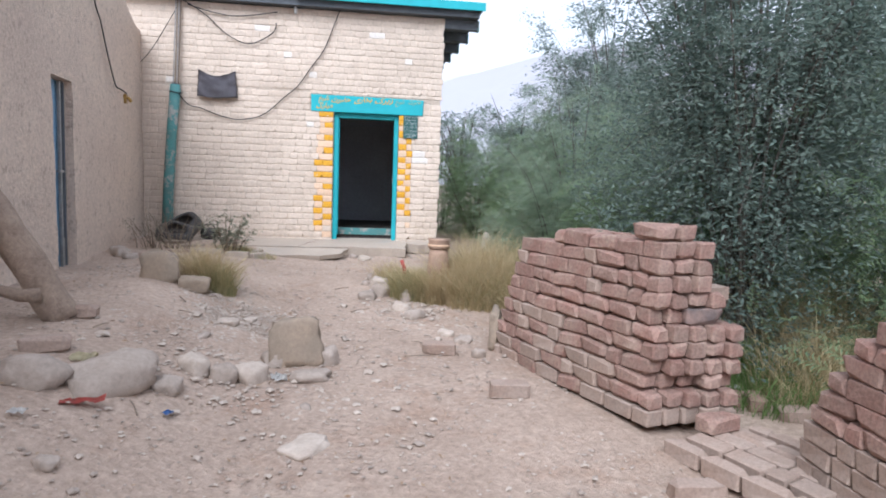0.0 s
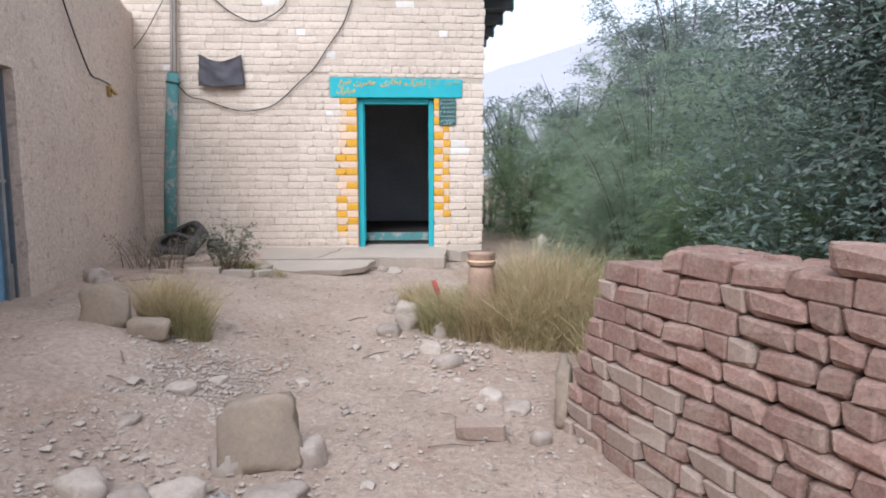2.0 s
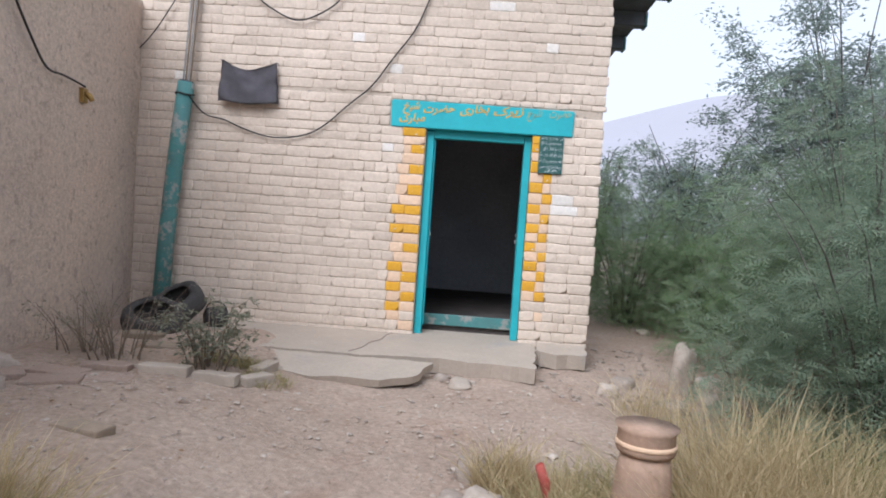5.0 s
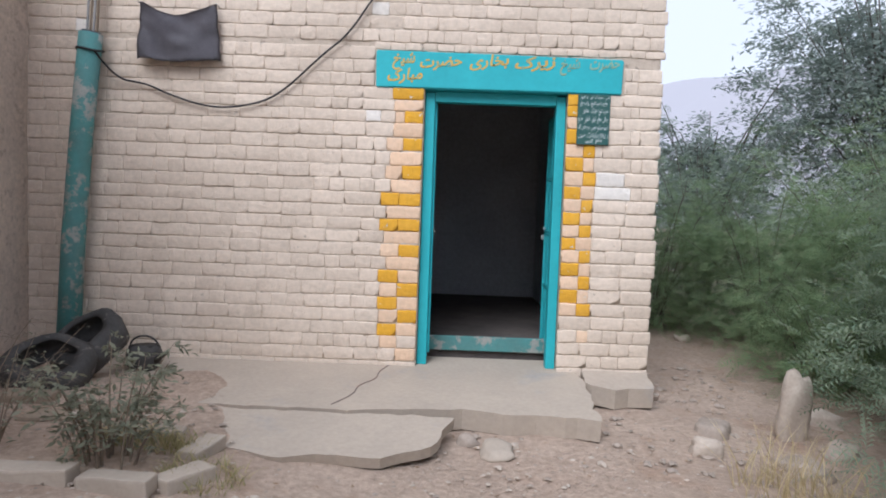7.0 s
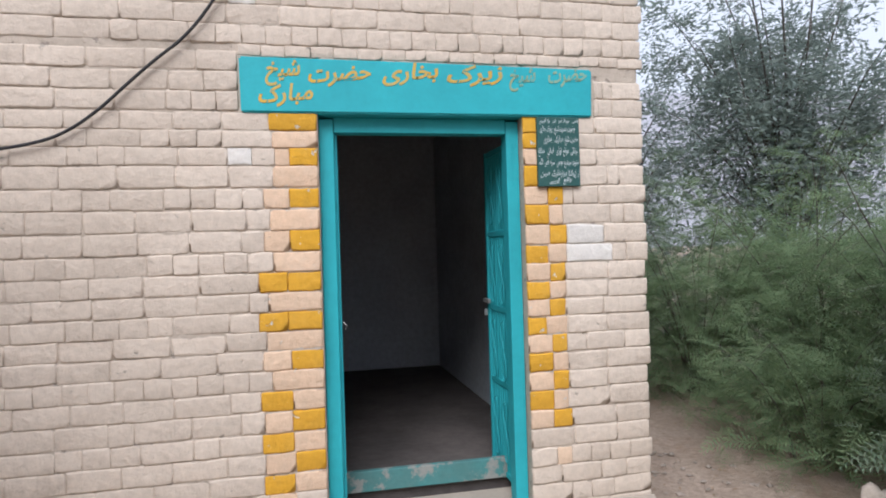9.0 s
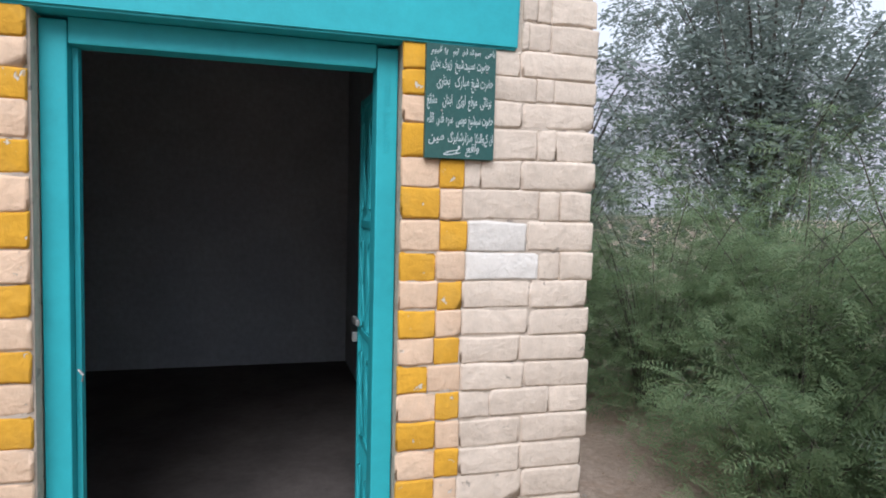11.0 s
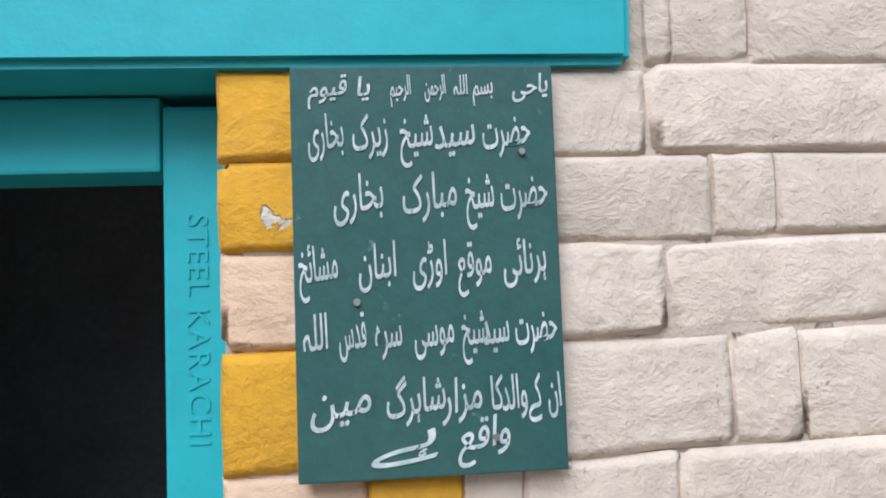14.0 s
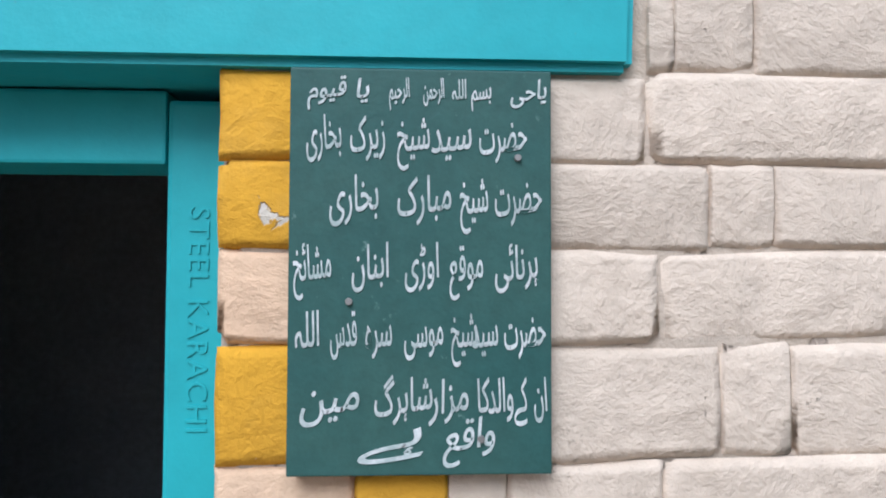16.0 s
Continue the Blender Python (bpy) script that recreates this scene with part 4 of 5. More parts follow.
tagged(part("red_bottle", tube([(0.95, -3.72, gz(0.95, -3.72) - 0.01), (0.94, -3.73, gz(0.95, -3.72) + 0.15), (0.92, -3.74, gz(0.95, -3.72) + 0.27), (0.89, -3.75, gz(0.95, -3.72) + 0.35)], [0.006, 0.012, 0.022, 0.02], 8, 0.3), RED, None, "", True), "faded red plastic scrap caught in dry grass", "litter")

# ---- red brick stacks ----
BL, BW, BH = 0.238, 0.117, 0.0945


def worn_brick(name, seed, material):
    """A brick with chamfered, chipped edges."""
    r = random.Random(seed)
    v, idx = [], {}
    half, c = (BL / 2, BW / 2, BH / 2), 0.007
    for sx in (-1, 1):
        for sy in (-1, 1):
            for sz in (-1, 1):
                s = (sx, sy, sz)
                chip = c * (1 + (2.4 if r.random() < 0.25 else 0) + r.random() * 0.6)
                for ax in range(3):
                    idx[(s, ax)] = len(v)
                    v.append([s[k] * (half[k] - (0 if k == ax else chip * (1.5 if k == 0 else 1))) + r.uniform(-1, 1) * 0.005 for k in range(3)])
    f = []
    for ax in range(3):
        a, b = [k for k in range(3) if k != ax]
        for sg in (-1, 1):
            ring = []
            for p, q in ((-1, -1), (1, -1), (1, 1), (-1, 1)):
                s = [0, 0, 0]
                s[ax], s[a], s[b] = sg, p, q
                ring.append(idx[(tuple(s), ax)])
            f.append(ring)
        for p in (-1, 1):
            for q in (-1, 1):
                s0, s1 = [0, 0, 0], [0, 0, 0]
                s0[ax], s0[a], s0[b] = -1, p, q
                s1[ax], s1[a], s1[b] = 1, p, q
                s0, s1 = tuple(s0), tuple(s1)
                f.append([idx[(s0, a)], idx[(s1, a)], idx[(s1, b)], idx[(s0, b)]])
    for sx in (-1, 1):
        for sy in (-1, 1):
            for sz in (-1, 1):
                f.append([idx[((sx, sy, sz), k)] for k in range(3)])
    me = mesh(name, v, f, material)
    bm = bmesh.new()
    bm.from_mesh(me)
    bmesh.ops.recalc_face_normals(bm, faces=bm.faces[:])
    bm.to_mesh(me)
    bm.free()
    return me


REDS = [worn_brick("brick", k, REDBRICK) for k in range(6)]
DUSTS = [worn_brick("brick", 20 + k, DUSTBRICK) for k in range(4)]
SOOT = worn_brick("brick", 40, BURNT)
pick = random.Random(3)


def put_brick(parent, x, y, z, rz, cut=1.0, me=None, rx=0.0):
    ob = new("brick", me or pick.choice(REDS))
    m = pose(x, y, z, rx + pick.uniform(-1, 1), pick.uniform(-1, 1), rz + pick.uniform(-2.5, 2.5)) @ Matrix.Diagonal((cut, 1, 1, 1))
    if parent:
        ob.parent = parent
        m = parent.matrix_world.inverted() @ m
    ob.matrix_basis = m
    return ob


def lay_row(parent, a, b, z, rz_extra=0.0, shift=0.0, header=0.25, me=None, lo=0.0, hi=9.9):
    """A row of bricks from a to b, stretchers with headers mixed in."""
    a, b = Vector(a), Vector(b)
    d = (b - a).normalized()
    ang = math.degrees(math.atan2(d.y, d.x))
    u, end = shift, (b - a).length
    while u < end - 0.07:
        l = BW if pick.random() < header else BL
        l = min(l, end - u)
        if u + l / 2 >= lo and u + l / 2 <= hi:
            p = a + d * (u + l / 2)
            put_brick(parent, p.x, p.y, z + pick.uniform(-0.002, 0.002), ang + rz_extra, (l - 0.006) / BL, me or None)
        u += l + 0.004


stack = tagged(empty("brick_stack", (1.95, -6.8, -0.37)), "neatly stacked fired red bricks, dusty at the base", "brick stack")
bpy.context.view_layer.update()
FA, FB = Vector((1.465, -5.85)), Vector((2.03, -7.46))
FD = (FB - FA).normalized()
FN = Vector((-FD.y, FD.x))      # away from the path
PITCH = 0.0955
for c in range(12):
    z = -0.37 + BH / 2 + c * PITCH + 0.004
    batter = 0.006 * c
    a = FA + FN * batter + FD * (0.03 * c)
    b = FB + FN * batter - FD * (0.004 * c)
    lo, hi = 0.0, 9.9
    if c == 10:
        lo = 0.35
    if c == 11:
        lo = 1.05
    # face row
    u, end = 0.0, (b - a).length
    first = (c % 2 == 0)
    while u < end - 0.07:
        l = BW if (first or pick.random() < 0.3) else BL
        first = False
        l = min(l, end - u)
        if lo <= u + l / 2 <= hi:
            p = a + FD * (u + l / 2) + FN * (BW / 2 + pick.uniform(-0.006, 0.006))
            me_b = pick.choice(DUSTS) if pick.random() < (0.8, 0.55, 0.4, 0.25, 0.2, 0.18, 0.15, 0.15, 0.15, 0.15, 0.1, 0)[c] else None
            put_brick(stack, p.x, p.y, z, math.degrees(math.atan2(FD.y, FD.x)), (l - 0.005) / BL, me_b)
        u += l + 0.004
    # rows behind
    depth = (0.50, 0.50, 0.49, 0.49, 0.49, 0.48, 0.40, 0.37, 0.30, 0.26, 0.25, 0.13)[c]
    for k in range(1, int(depth / 0.12) + 1):
        o = FN * (0.121 * k + BW / 2)
        back = 0.03 * k
        lay_row(stack, tuple(a + o), tuple(b + o + FD * back), z, 0, 0.03 * k, 0.3, (pick.choice(DUSTS) if c < 1 else None), lo + 0.02 * k)
put_brick(stack, 2.48, -7.22, -0.37 + BH / 2 + 7 * PITCH + 0.03, 22, 1.0, DUSTS[0], 4)
put_brick(stack, 2.38, -7.30, -0.37 + BH / 2 + 6 * PITCH + 0.006, 10, 1.0, SOOT)

lowrow = tagged(empty("brick_footing", (2.3, -7.8, -0.38)), "single course of dusty bricks laid flat on the ground", "brick footing")
bpy.context.view_layer.update()
for k in range(5):
    a = Vector((2.10, -7.60)) + Vector((0.14, 0.055)) * k
    lay_row(lowrow, tuple(a), tuple(a + Vector((0.27, -0.75))), gz(2.2, -7.8) + 0.05, 0, 0.02 * k, 0.15, DUSTS[k % 4])
put_brick(lowrow, 2.42, -7.52, gz(2.2, -7.8) + 0.145, 18, 1.0, REDS[2])

pile = tagged(empty("brick_stack", (2.8, -8.5, -0.4)), "second taller stack of fired red bricks with stepped end", "brick stack")
bpy.context.view_layer.update()
PA, PB = Vector((2.56, -7.98)), Vector((2.50, -9.3))
for c in range(14):
    z = -0.40 + BH / 2 + c * PITCH + 0.004
    start = (0, 0, 0.02, 0.05, 0.10, 0.16, 0.24, 0.30, 0.42, 0.50, 0.60, 0.66, 0.72, 0.80)[c]
    d = (PB - PA).normalized()
    nrm = Vector((-d.y, d.x))
    for k in range(4):
        a = PA + d * (start + 0.02 * k) + nrm * (0.06 + 0.121 * k)
        lay_row(pile, tuple(a), tuple(PB + nrm * (0.06 + 0.121 * k)), z, 0, 0.0, 0.35, (DUSTS[k] if c < 3 else None))

for x, y, rz, me_b, lab in ((1.03, -5.98, 4, DUSTS[1], "loose dusty brick lying on the path"), (1.37, -6.88, -4, DUSTS[2], "loose dusty brick lying on the path"), (1.98, -8.10, -4, DUSTS[0], "loose dusty brick lying beside the footing"),
                            (-1.45, -6.24, -4, DUSTS[3], "dusty block under the leaning log"), (-1.33, -6.98, 14, DUSTS[3], "dusty block lying by the boulders"), (3.02, -6.95, 70, REDS[1], "loose brick lying in weeds"),
                            (3.16, -7.20, -8, DUSTS[1], "loose brick lying in weeds"), (3.28, -6.9, 10, REDS[3], "loose brick lying in weeds"), (2.85, -6.85, -40, REDS[0], "loose brick lying in weeds")):
    ob = put_brick(None, x, y, gz(x, y) + 0.036, rz, 1.05, me_b)
    ob.name = "loose_brick"
    tagged(ob, lab, "brick", group="loose bricks")

# ---- plants ----
def frames_from(dirs, roll):
    """Bases whose first axis is the given direction."""
    d = dirs / np.linalg.norm(dirs, axis=1, keepdims=True)
    ref = np.tile([0.0, 0, 1], (len(d), 1))
    ref[np.abs(d[:, 2]) > 0.95] = (1, 0, 0)
    a = np.cross(ref, d)
    a /= np.linalg.norm(a, axis=1, keepdims=True)
    b = np.cross(d, a)
    c, s = np.cos(roll)[:, None], np.sin(roll)[:, None]
    return np.stack([d, a * c + b * s, b * c - a * s], axis=1)


def frond_shape(pairs, leaf, width):
    """Leaflets in pairs along a drooping stalk, 1 long."""
    q = []
    for k in range(pairs):
        s = 0.12 + 0.88 * k / (pairs - 1)
        l = leaf * (0.55 + 0.45 * math.sin(math.pi * min(1, s * 0.9 + 0.1)))
        z = -0.25 * s * s
        for sg in (-1, 1):
            q.append([(s - width, 0, z), (s + l * 0.3, sg * l * 0.55, z + 0.01), (s + l * 0.45, sg * l, z - 0.02), (s + l * 0.3 + width, sg * l * 0.5, z + 0.01)])
    q.append([(0, -0.008, 0), (0, 0.008, 0), (1, 0.004, -0.25), (1, -0.004, -0.25)])
    return np.array(q)


FROND = frond_shape(7, 0.27, 0.045)
LEAF = np.array([[(0, 0, 0), (0.5, -0.17, 0.03), (1, 0, -0.06), (0.5, 0.17, 0.03)]])


def place(shape, pos, dirs, size, roll):
    fr = frames_from(dirs, roll) * size[:, None, None]
    return (np.einsum("qvk,nkj->nqvj", shape, fr) + pos[:, None, None, :]).reshape(-1, 4, 3)


def limb_tubes(name, lines, material, parent):
    bm = bmesh.new()
    vs, fs = [], []
    for pts, r0, r1 in lines:
        k0 = len(vs)
        n = len(pts)
        for i, p in enumerate(pts):
            r = r0 + (r1 - r0) * i / (n - 1)
            for j in range(5):
                t = 2 * math.pi * j / 5
                vs.append((p[0] + r * math.cos(t), p[1] + r * math.sin(t), p[2] + 0.3 * r * math.sin(t)))
        for i in range(n - 1):
            for j in range(5):
                fs.append((k0 + i * 5 + j, k0 + i * 5 + (j + 1) % 5, k0 + i * 5 + 5 + (j + 1) % 5, k0 + i * 5 + 5 + j))
    bm.free()
    return link(name, mesh(name, vs, fs, material, True), parent)


def shrub(name, x, y, h, spread, n_limbs, n_leaves, shape, size, leafmat, label, category="shrub", thick=0.025, low=0.1, droop=0.45, barkmat=None, twig=0.28, up=1.0, trunk=0.0, dense=1.0, fill=0.0):
    """Limbs that arch out from a base, twigs off them, leaves along the twigs."""
    z0 = gz(x, y)
    thing = tagged(empty(name, (x, y, z0)), label, category, group={"shrub": "thorn shrubs", "tree": "trees", "bush": "small bushes"}.get(category, ""))
    lines, tips = [], []
    S = np.linspace(0, 1, 7)
    for k in range(n_limbs):
        az = rng.uniform(0, 2 * math.pi)
        out = spread * rng.uniform(0.25, 1.1)
        hh = h * rng.uniform(0.55, 1.08) * up
        base = np.array([x, y, z0 + trunk]) + np.array([math.cos(az), math.sin(az), 0]) * rng.uniform(0, 0.08 if trunk else 0.2)
        p = np.stack([base[0] + math.cos(az) * out * S ** 1.3, base[1] + math.sin(az) * out * S ** 1.3, base[2] + (hh - trunk) * (S * (1 + droop) - droop * S ** 2.2)], 1)
        p += 0.05 * h * np.cumsum(rng.normal(0, 0.2, p.shape), 0) * S[:, None]
        lines.append((p, thick * rng.uniform(0.6, 1.1), thick * 0.15))
        for j in range(11):
            s = rng.uniform(low, 1.0) ** 0.8
            q = np.array([np.interp(s, S, p[:, c]) for c in range(3)])
            d = rng.normal(0, 1, 3)
            d[2] = d[2] * 0.45 + 0.12
            d[:2] += np.array([math.cos(az), math.sin(az)]) * 0.6
            d /= np.linalg.norm(d)
            L = twig * h * rng.uniform(0.5, 1.2) * (0.7 + 0.5 * (1 - s))
            t = np.stack([q + d * L * u + np.array([0, 0, -0.35 * L * u * u]) for u in (0, 0.5, 1.0)])
            lines.append((t, thick * 0.22, thick * 0.08))
            tips.append((q, d, L))
    if trunk:
        lines.append((np.array([[x, y, z0 - 0.1], [x + 0.02, y, z0 + trunk * 0.5], [x, y + 0.02, z0 + trunk + 0.1]]), thick * 2.2, thick * 1.5))
    limb_tubes("trunk", lines, barkmat or BARK, thing)
    n_leaves = int(n_leaves * dense)
    ids = rng.integers(0, len(tips), n_leaves)
    q = np.array([t[0] for t in tips])[ids]
    d = np.array([t[1] for t in tips])[ids]
    L = np.array([t[2] for t in tips])[ids]
    u = rng.uniform(0.1, 1.05, n_leaves)
    pos = q + d * (L * u)[:, None]
    pos[:, 2] -= 0.35 * L * u * u
    pos += rng.normal(0, 0.03, pos.shape) * h * 0.5
    nf = int(n_leaves * fill)
    if nf:
        az, rr, hz = rng.uniform(0, 2 * math.pi, nf), np.sqrt(rng.uniform(0.1, 1, nf)), rng.uniform(0.03, 0.95, nf)
        rad = spread * (0.75 + 0.55 * np.sin(math.pi * np.minimum(1, hz + 0.15))) * rr * (1 + 0.25 * np.sin(az * 3 + x) * np.sin(hz * 7 + y))
        pos[:nf] = np.stack([x + rad * np.cos(az), y + rad * np.sin(az), z0 + 0.05 + h * 0.82 * hz * (1.1 - 0.25 * rr)], 1)
    pos[:, 2] = np.maximum(pos[:, 2], z0 + 0.04)
    dirs = d * 0.7 + rng.normal(0, 0.6, pos.shape)
    dirs[:, 2] = dirs[:, 2] * 0.5 - 0.05
    sz = size * rng.uniform(0.65, 1.25, n_leaves)
    crown = link("crown", quads("crown", place(shape, pos, dirs, sz, rng.normal(0, 0.6, n_leaves)), leafmat), thing)
    return thing


GREEN_SHRUB = "feathery grey-green thorn shrub with arching twigs"
for x, y, h, s, limbs, n, size, m in (
        (3.15, -2.4, 1.7, 0.75, 22, 2100, 0.17, FERN2), (3.75, -1.25, 2.7, 0.95, 26, 2600, 0.19, FERN2), (4.1, -3.5, 2.3, 1.0, 26, 2400, 0.18, FERN2), (3.45, -3.9, 1.5, 0.7, 16, 1300, 0.17, FERN),
        (4.5, 0.5, 2.3, 1.0, 24, 2100, 0.18, FERN), (4.75, 2.0, 2.2, 1.1, 26, 2600, 0.17, FERN), (4.1, 3.1, 1.9, 1.0, 26, 2600, 0.16, FERN), (3.1, 4.2, 1.9, 0.9, 24, 2200, 0.16, FERN),
        (3.65, 0.9, 1.0, 0.6, 16, 1100, 0.16, FERN), (5.4, -2.2, 3.1, 1.3, 24, 1500, 0.24, FERN2), (5.2, -4.8, 2.6, 1.2, 22, 1300, 0.22, FERN), (6.0, 0.6, 3.0, 1.4, 24, 1400, 0.25, FERN2),
        (5.8, 3.6, 2.9, 1.3, 24, 1700, 0.22, FERN), (4.3, 5.6, 3.0, 1.2, 22, 1500, 0.22, FERN2), (2.7, 6.6, 2.5, 1.0, 18, 1200, 0.22, FERN), (4.6, -6.7, 1.8, 1.0, 20, 1300, 0.2, FERN), (3.9, -5.0, 1.9, 0.9, 22, 1500, 0.18, FERN), (4.9, -5.9, 2.6, 1.1, 22, 1300, 0.2, FERN2), (5.6, -8.0, 2.4, 1.2, 20, 1000, 0.24, FERN)):
    shrub("thorn_shrub", x, y, h, s * 1.15, limbs, n, FROND, size * 1.1, m, GREEN_SHRUB, thick=0.014, low=0.03, dense=1.65, fill=0.5)
shrub("olive_tree", 3.5, -6.0, 4.5, 1.1, 46, 95000, LEAF, 0.05, DARKLEAF, "dense dark green broadleaf tree with many stems behind the brick stack", "tree", 0.02, 0.2, 0.4, twig=0.17, fill=0.4)
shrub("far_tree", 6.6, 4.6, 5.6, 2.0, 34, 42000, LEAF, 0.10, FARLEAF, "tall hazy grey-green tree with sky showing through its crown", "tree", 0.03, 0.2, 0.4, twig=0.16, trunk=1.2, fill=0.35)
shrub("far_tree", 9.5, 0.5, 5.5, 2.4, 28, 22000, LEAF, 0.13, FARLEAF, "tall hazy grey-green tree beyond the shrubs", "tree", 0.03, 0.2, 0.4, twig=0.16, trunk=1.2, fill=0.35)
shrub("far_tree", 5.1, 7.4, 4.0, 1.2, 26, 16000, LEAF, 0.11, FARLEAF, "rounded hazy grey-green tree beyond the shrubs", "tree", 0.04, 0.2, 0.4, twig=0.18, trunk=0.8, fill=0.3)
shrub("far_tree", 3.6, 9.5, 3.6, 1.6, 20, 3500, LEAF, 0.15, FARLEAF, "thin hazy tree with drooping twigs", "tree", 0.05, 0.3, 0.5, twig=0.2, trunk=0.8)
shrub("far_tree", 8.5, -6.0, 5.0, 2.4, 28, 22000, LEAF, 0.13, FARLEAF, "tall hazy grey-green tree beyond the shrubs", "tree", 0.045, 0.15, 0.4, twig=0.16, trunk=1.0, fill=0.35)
shrub("small_bush", -1.28, -1.98, 0.50, 0.22, 16, 1500, LEAF, 0.045, SAGE, "small leafy sage-green bush in a planting bed", "bush", 0.008, 0.15, 0.2, TWIG)
shrub("small_bush", -1.95, -2.0, 0.55, 0.32, 22, 260, LEAF, 0.03, SAGE, "small leafless twiggy dry bush", "bush", 0.007, 0.1, 0.1, TWIG)
shrub("small_bush", -2.25, -1.85, 0.45, 0.28, 16, 160, LEAF, 0.03, SAGE, "small leafless twiggy dry bush", "bush", 0.007, 0.1, 0.1, TWIG)
shrub("small_bush", 2.55, -2.2, 0.85, 0.35, 14, 300, FROND, 0.09, SAGE, "thin dry weed bush at the path edge", "bush", 0.006, 0.2, 0.1, TWIG)


def grass(name, x, y, rx, ry, h, n, material, label, kind="", lean=0.5):
    """A tuft of thin bent blades."""
    h, n = h * 1.08, int(n * 1.4)
    r = np.sqrt(rng.uniform(0, 1, n))
    a = rng.uniform(0, 2 * np.pi, n)
    bx, by = x + rx * r * np.cos(a), y + ry * r * np.sin(a)
    bz = np.array([gz(p, q) for p, q in zip(bx, by)]) - 0.02
    hh = h * rng.uniform(0.25, 1.15, n) * (1.05 - 0.25 * r)
    ln = lean * 1.5 * hh * (0.3 + r) * rng.uniform(0.3, 1.3, n)
    az = a + rng.normal(0, 2.4, n)
    w = rng.uniform(0.0014, 0.0036, n)
    px, py = -np.sin(az + rng.normal(0, 1, n)), np.cos(az)
    out = []
    pts = []
    for s, k in ((0, 1.0), (0.4, 0.9), (0.75, 0.6), (1.0, 0.12)):
        cx, cy, cz = bx + np.cos(az) * ln * s ** 2, by + np.sin(az) * ln * s ** 2, bz + hh * s * (1 - 0.25 * s * lean)
        pts.append((np.stack([cx - px * w * k, cy - py * w * k, cz], 1), np.stack([cx + px * w * k, cy + py * w * k, cz], 1)))
    for (a0, b0), (a1, b1) in zip(pts, pts[1:]):
        out.append(np.stack([a0, b0, b1, a1], 1))
    v = np.stack(out, 1).reshape(-1, 4, 3)
    return tagged(link(name, quads(name, v, material)), label, "grass", kind=kind or "stuff")


DRY = "tuft of dry straw-coloured grass"
for x, y, rx, ry, h, n, m in (
        (1.58, -4.1, 0.36, 0.36, 0.58, 1700, STRAW), (1.95, -4.1, 0.42, 0.40, 0.66, 1900, STRAW), (1.2, -4.2, 0.16, 0.14, 0.4, 600, STRAW), (1.08, -4.12, 0.14, 0.14, 0.36, 500, GREENSTRAW), (1.62, -4.42, 0.3, 0.16, 0.3, 600, STRAW), (1.85, -3.75, 0.45, 0.35, 0.78, 1700, STRAW), (2.3, -3.7, 0.4, 0.4, 0.7, 1300, GREENSTRAW),
        (1.7, -4.3, 0.35, 0.25, 0.4, 900, GREENSTRAW), (1.36, -4.22, 0.2, 0.16, 0.42, 700, STRAW), (1.02, -4.0, 0.14, 0.16, 0.36, 400, STRAW), (0.92, -3.95, 0.16, 0.22, 0.36, 700, GREENSTRAW), (0.80, -3.3, 0.18, 0.18, 0.32, 500, STRAW), (1.05, -3.5, 0.2, 0.18, 0.26, 400, STRAW),
        (1.2, -3.3, 0.2, 0.2, 0.26, 350, GREENSTRAW), (-1.0, -4.5, 0.22, 0.2, 0.42, 1300, STRAW), (-0.86, -4.62, 0.15, 0.14, 0.34, 600, GREENSTRAW), (2.0, -2.7, 0.4, 0.5, 0.25, 160, GREENSTRAW),
        (2.5, -2.8, 0.4, 0.4, 0.5, 400, GREENSTRAW), (2.3, -4.6, 0.4, 0.5, 0.6, 900, GREENSTRAW), (2.8, -5.6, 0.5, 0.5, 0.6, 900, GREENSTRAW), (3.9, -6.3, 0.4, 0.35, 1.0, 1100, STRAW),
        (4.4, -7.3, 0.5, 0.5, 0.9, 900, STRAW), (3.6, -7.6, 0.4, 0.4, 0.5, 800, GREENSTRAW), (1.95, -1.75, 0.3, 0.3, 0.4, 160, STRAW), (2.9, -4.4, 0.5, 0.4, 0.75, 900, STRAW), (2.5, -4.4, 0.4, 0.4, 0.6, 900, STRAW), (2.75, -3.55, 0.35, 0.4, 0.6, 800, STRAW), (2.2, -5.1, 0.4, 0.4, 0.5, 800, STRAW), (3.3, -3.2, 0.4, 0.4, 0.6, 600, STRAW), (3.5, -6.9, 0.4, 0.4, 0.7, 700, STRAW)):
    grass("grass_tuft", x, y, rx, ry, h, n, m, DRY if m is STRAW else "tuft of half-green dry grass")
grass("weeds", 3.3, -6.5, 0.7, 0.8, 0.35, 2500, WEED, "low green weeds behind the bricks")
grass("weeds", -1.2, -1.75, 0.28, 0.1, 0.12, 500, GREENSTRAW, "low grass along the planting bed")
grass("weeds", -0.85, -2.0, 0.2, 0.18, 0.10, 300, GREENSTRAW, "low grass along the planting bed")
grass("weeds", 3.9, -5.0, 1.2, 1.0, 0.45, 2500, WEED, "low green weeds under the tree")

# pebbles, chips and dead leaves
PEB = [(1, 0, 0), (-1, 0, 0), (0, 1, 0), (0, -1, 0), (0, 0, 0.8), (0.6, 0.6, 0.5), (-0.6, 0.5, 0.45), (0.5, -0.6, 0.5), (-0.5, -0.6, 0.4)]
PEF = [(0, 2, 5), (2, 1, 6), (1, 3, 8), (3, 0, 7), (4, 5, 6), (4, 6, 8), (4, 8, 7), (4, 7, 5), (5, 2, 6), (6, 1, 8), (8, 3, 7), (7, 0, 5)]


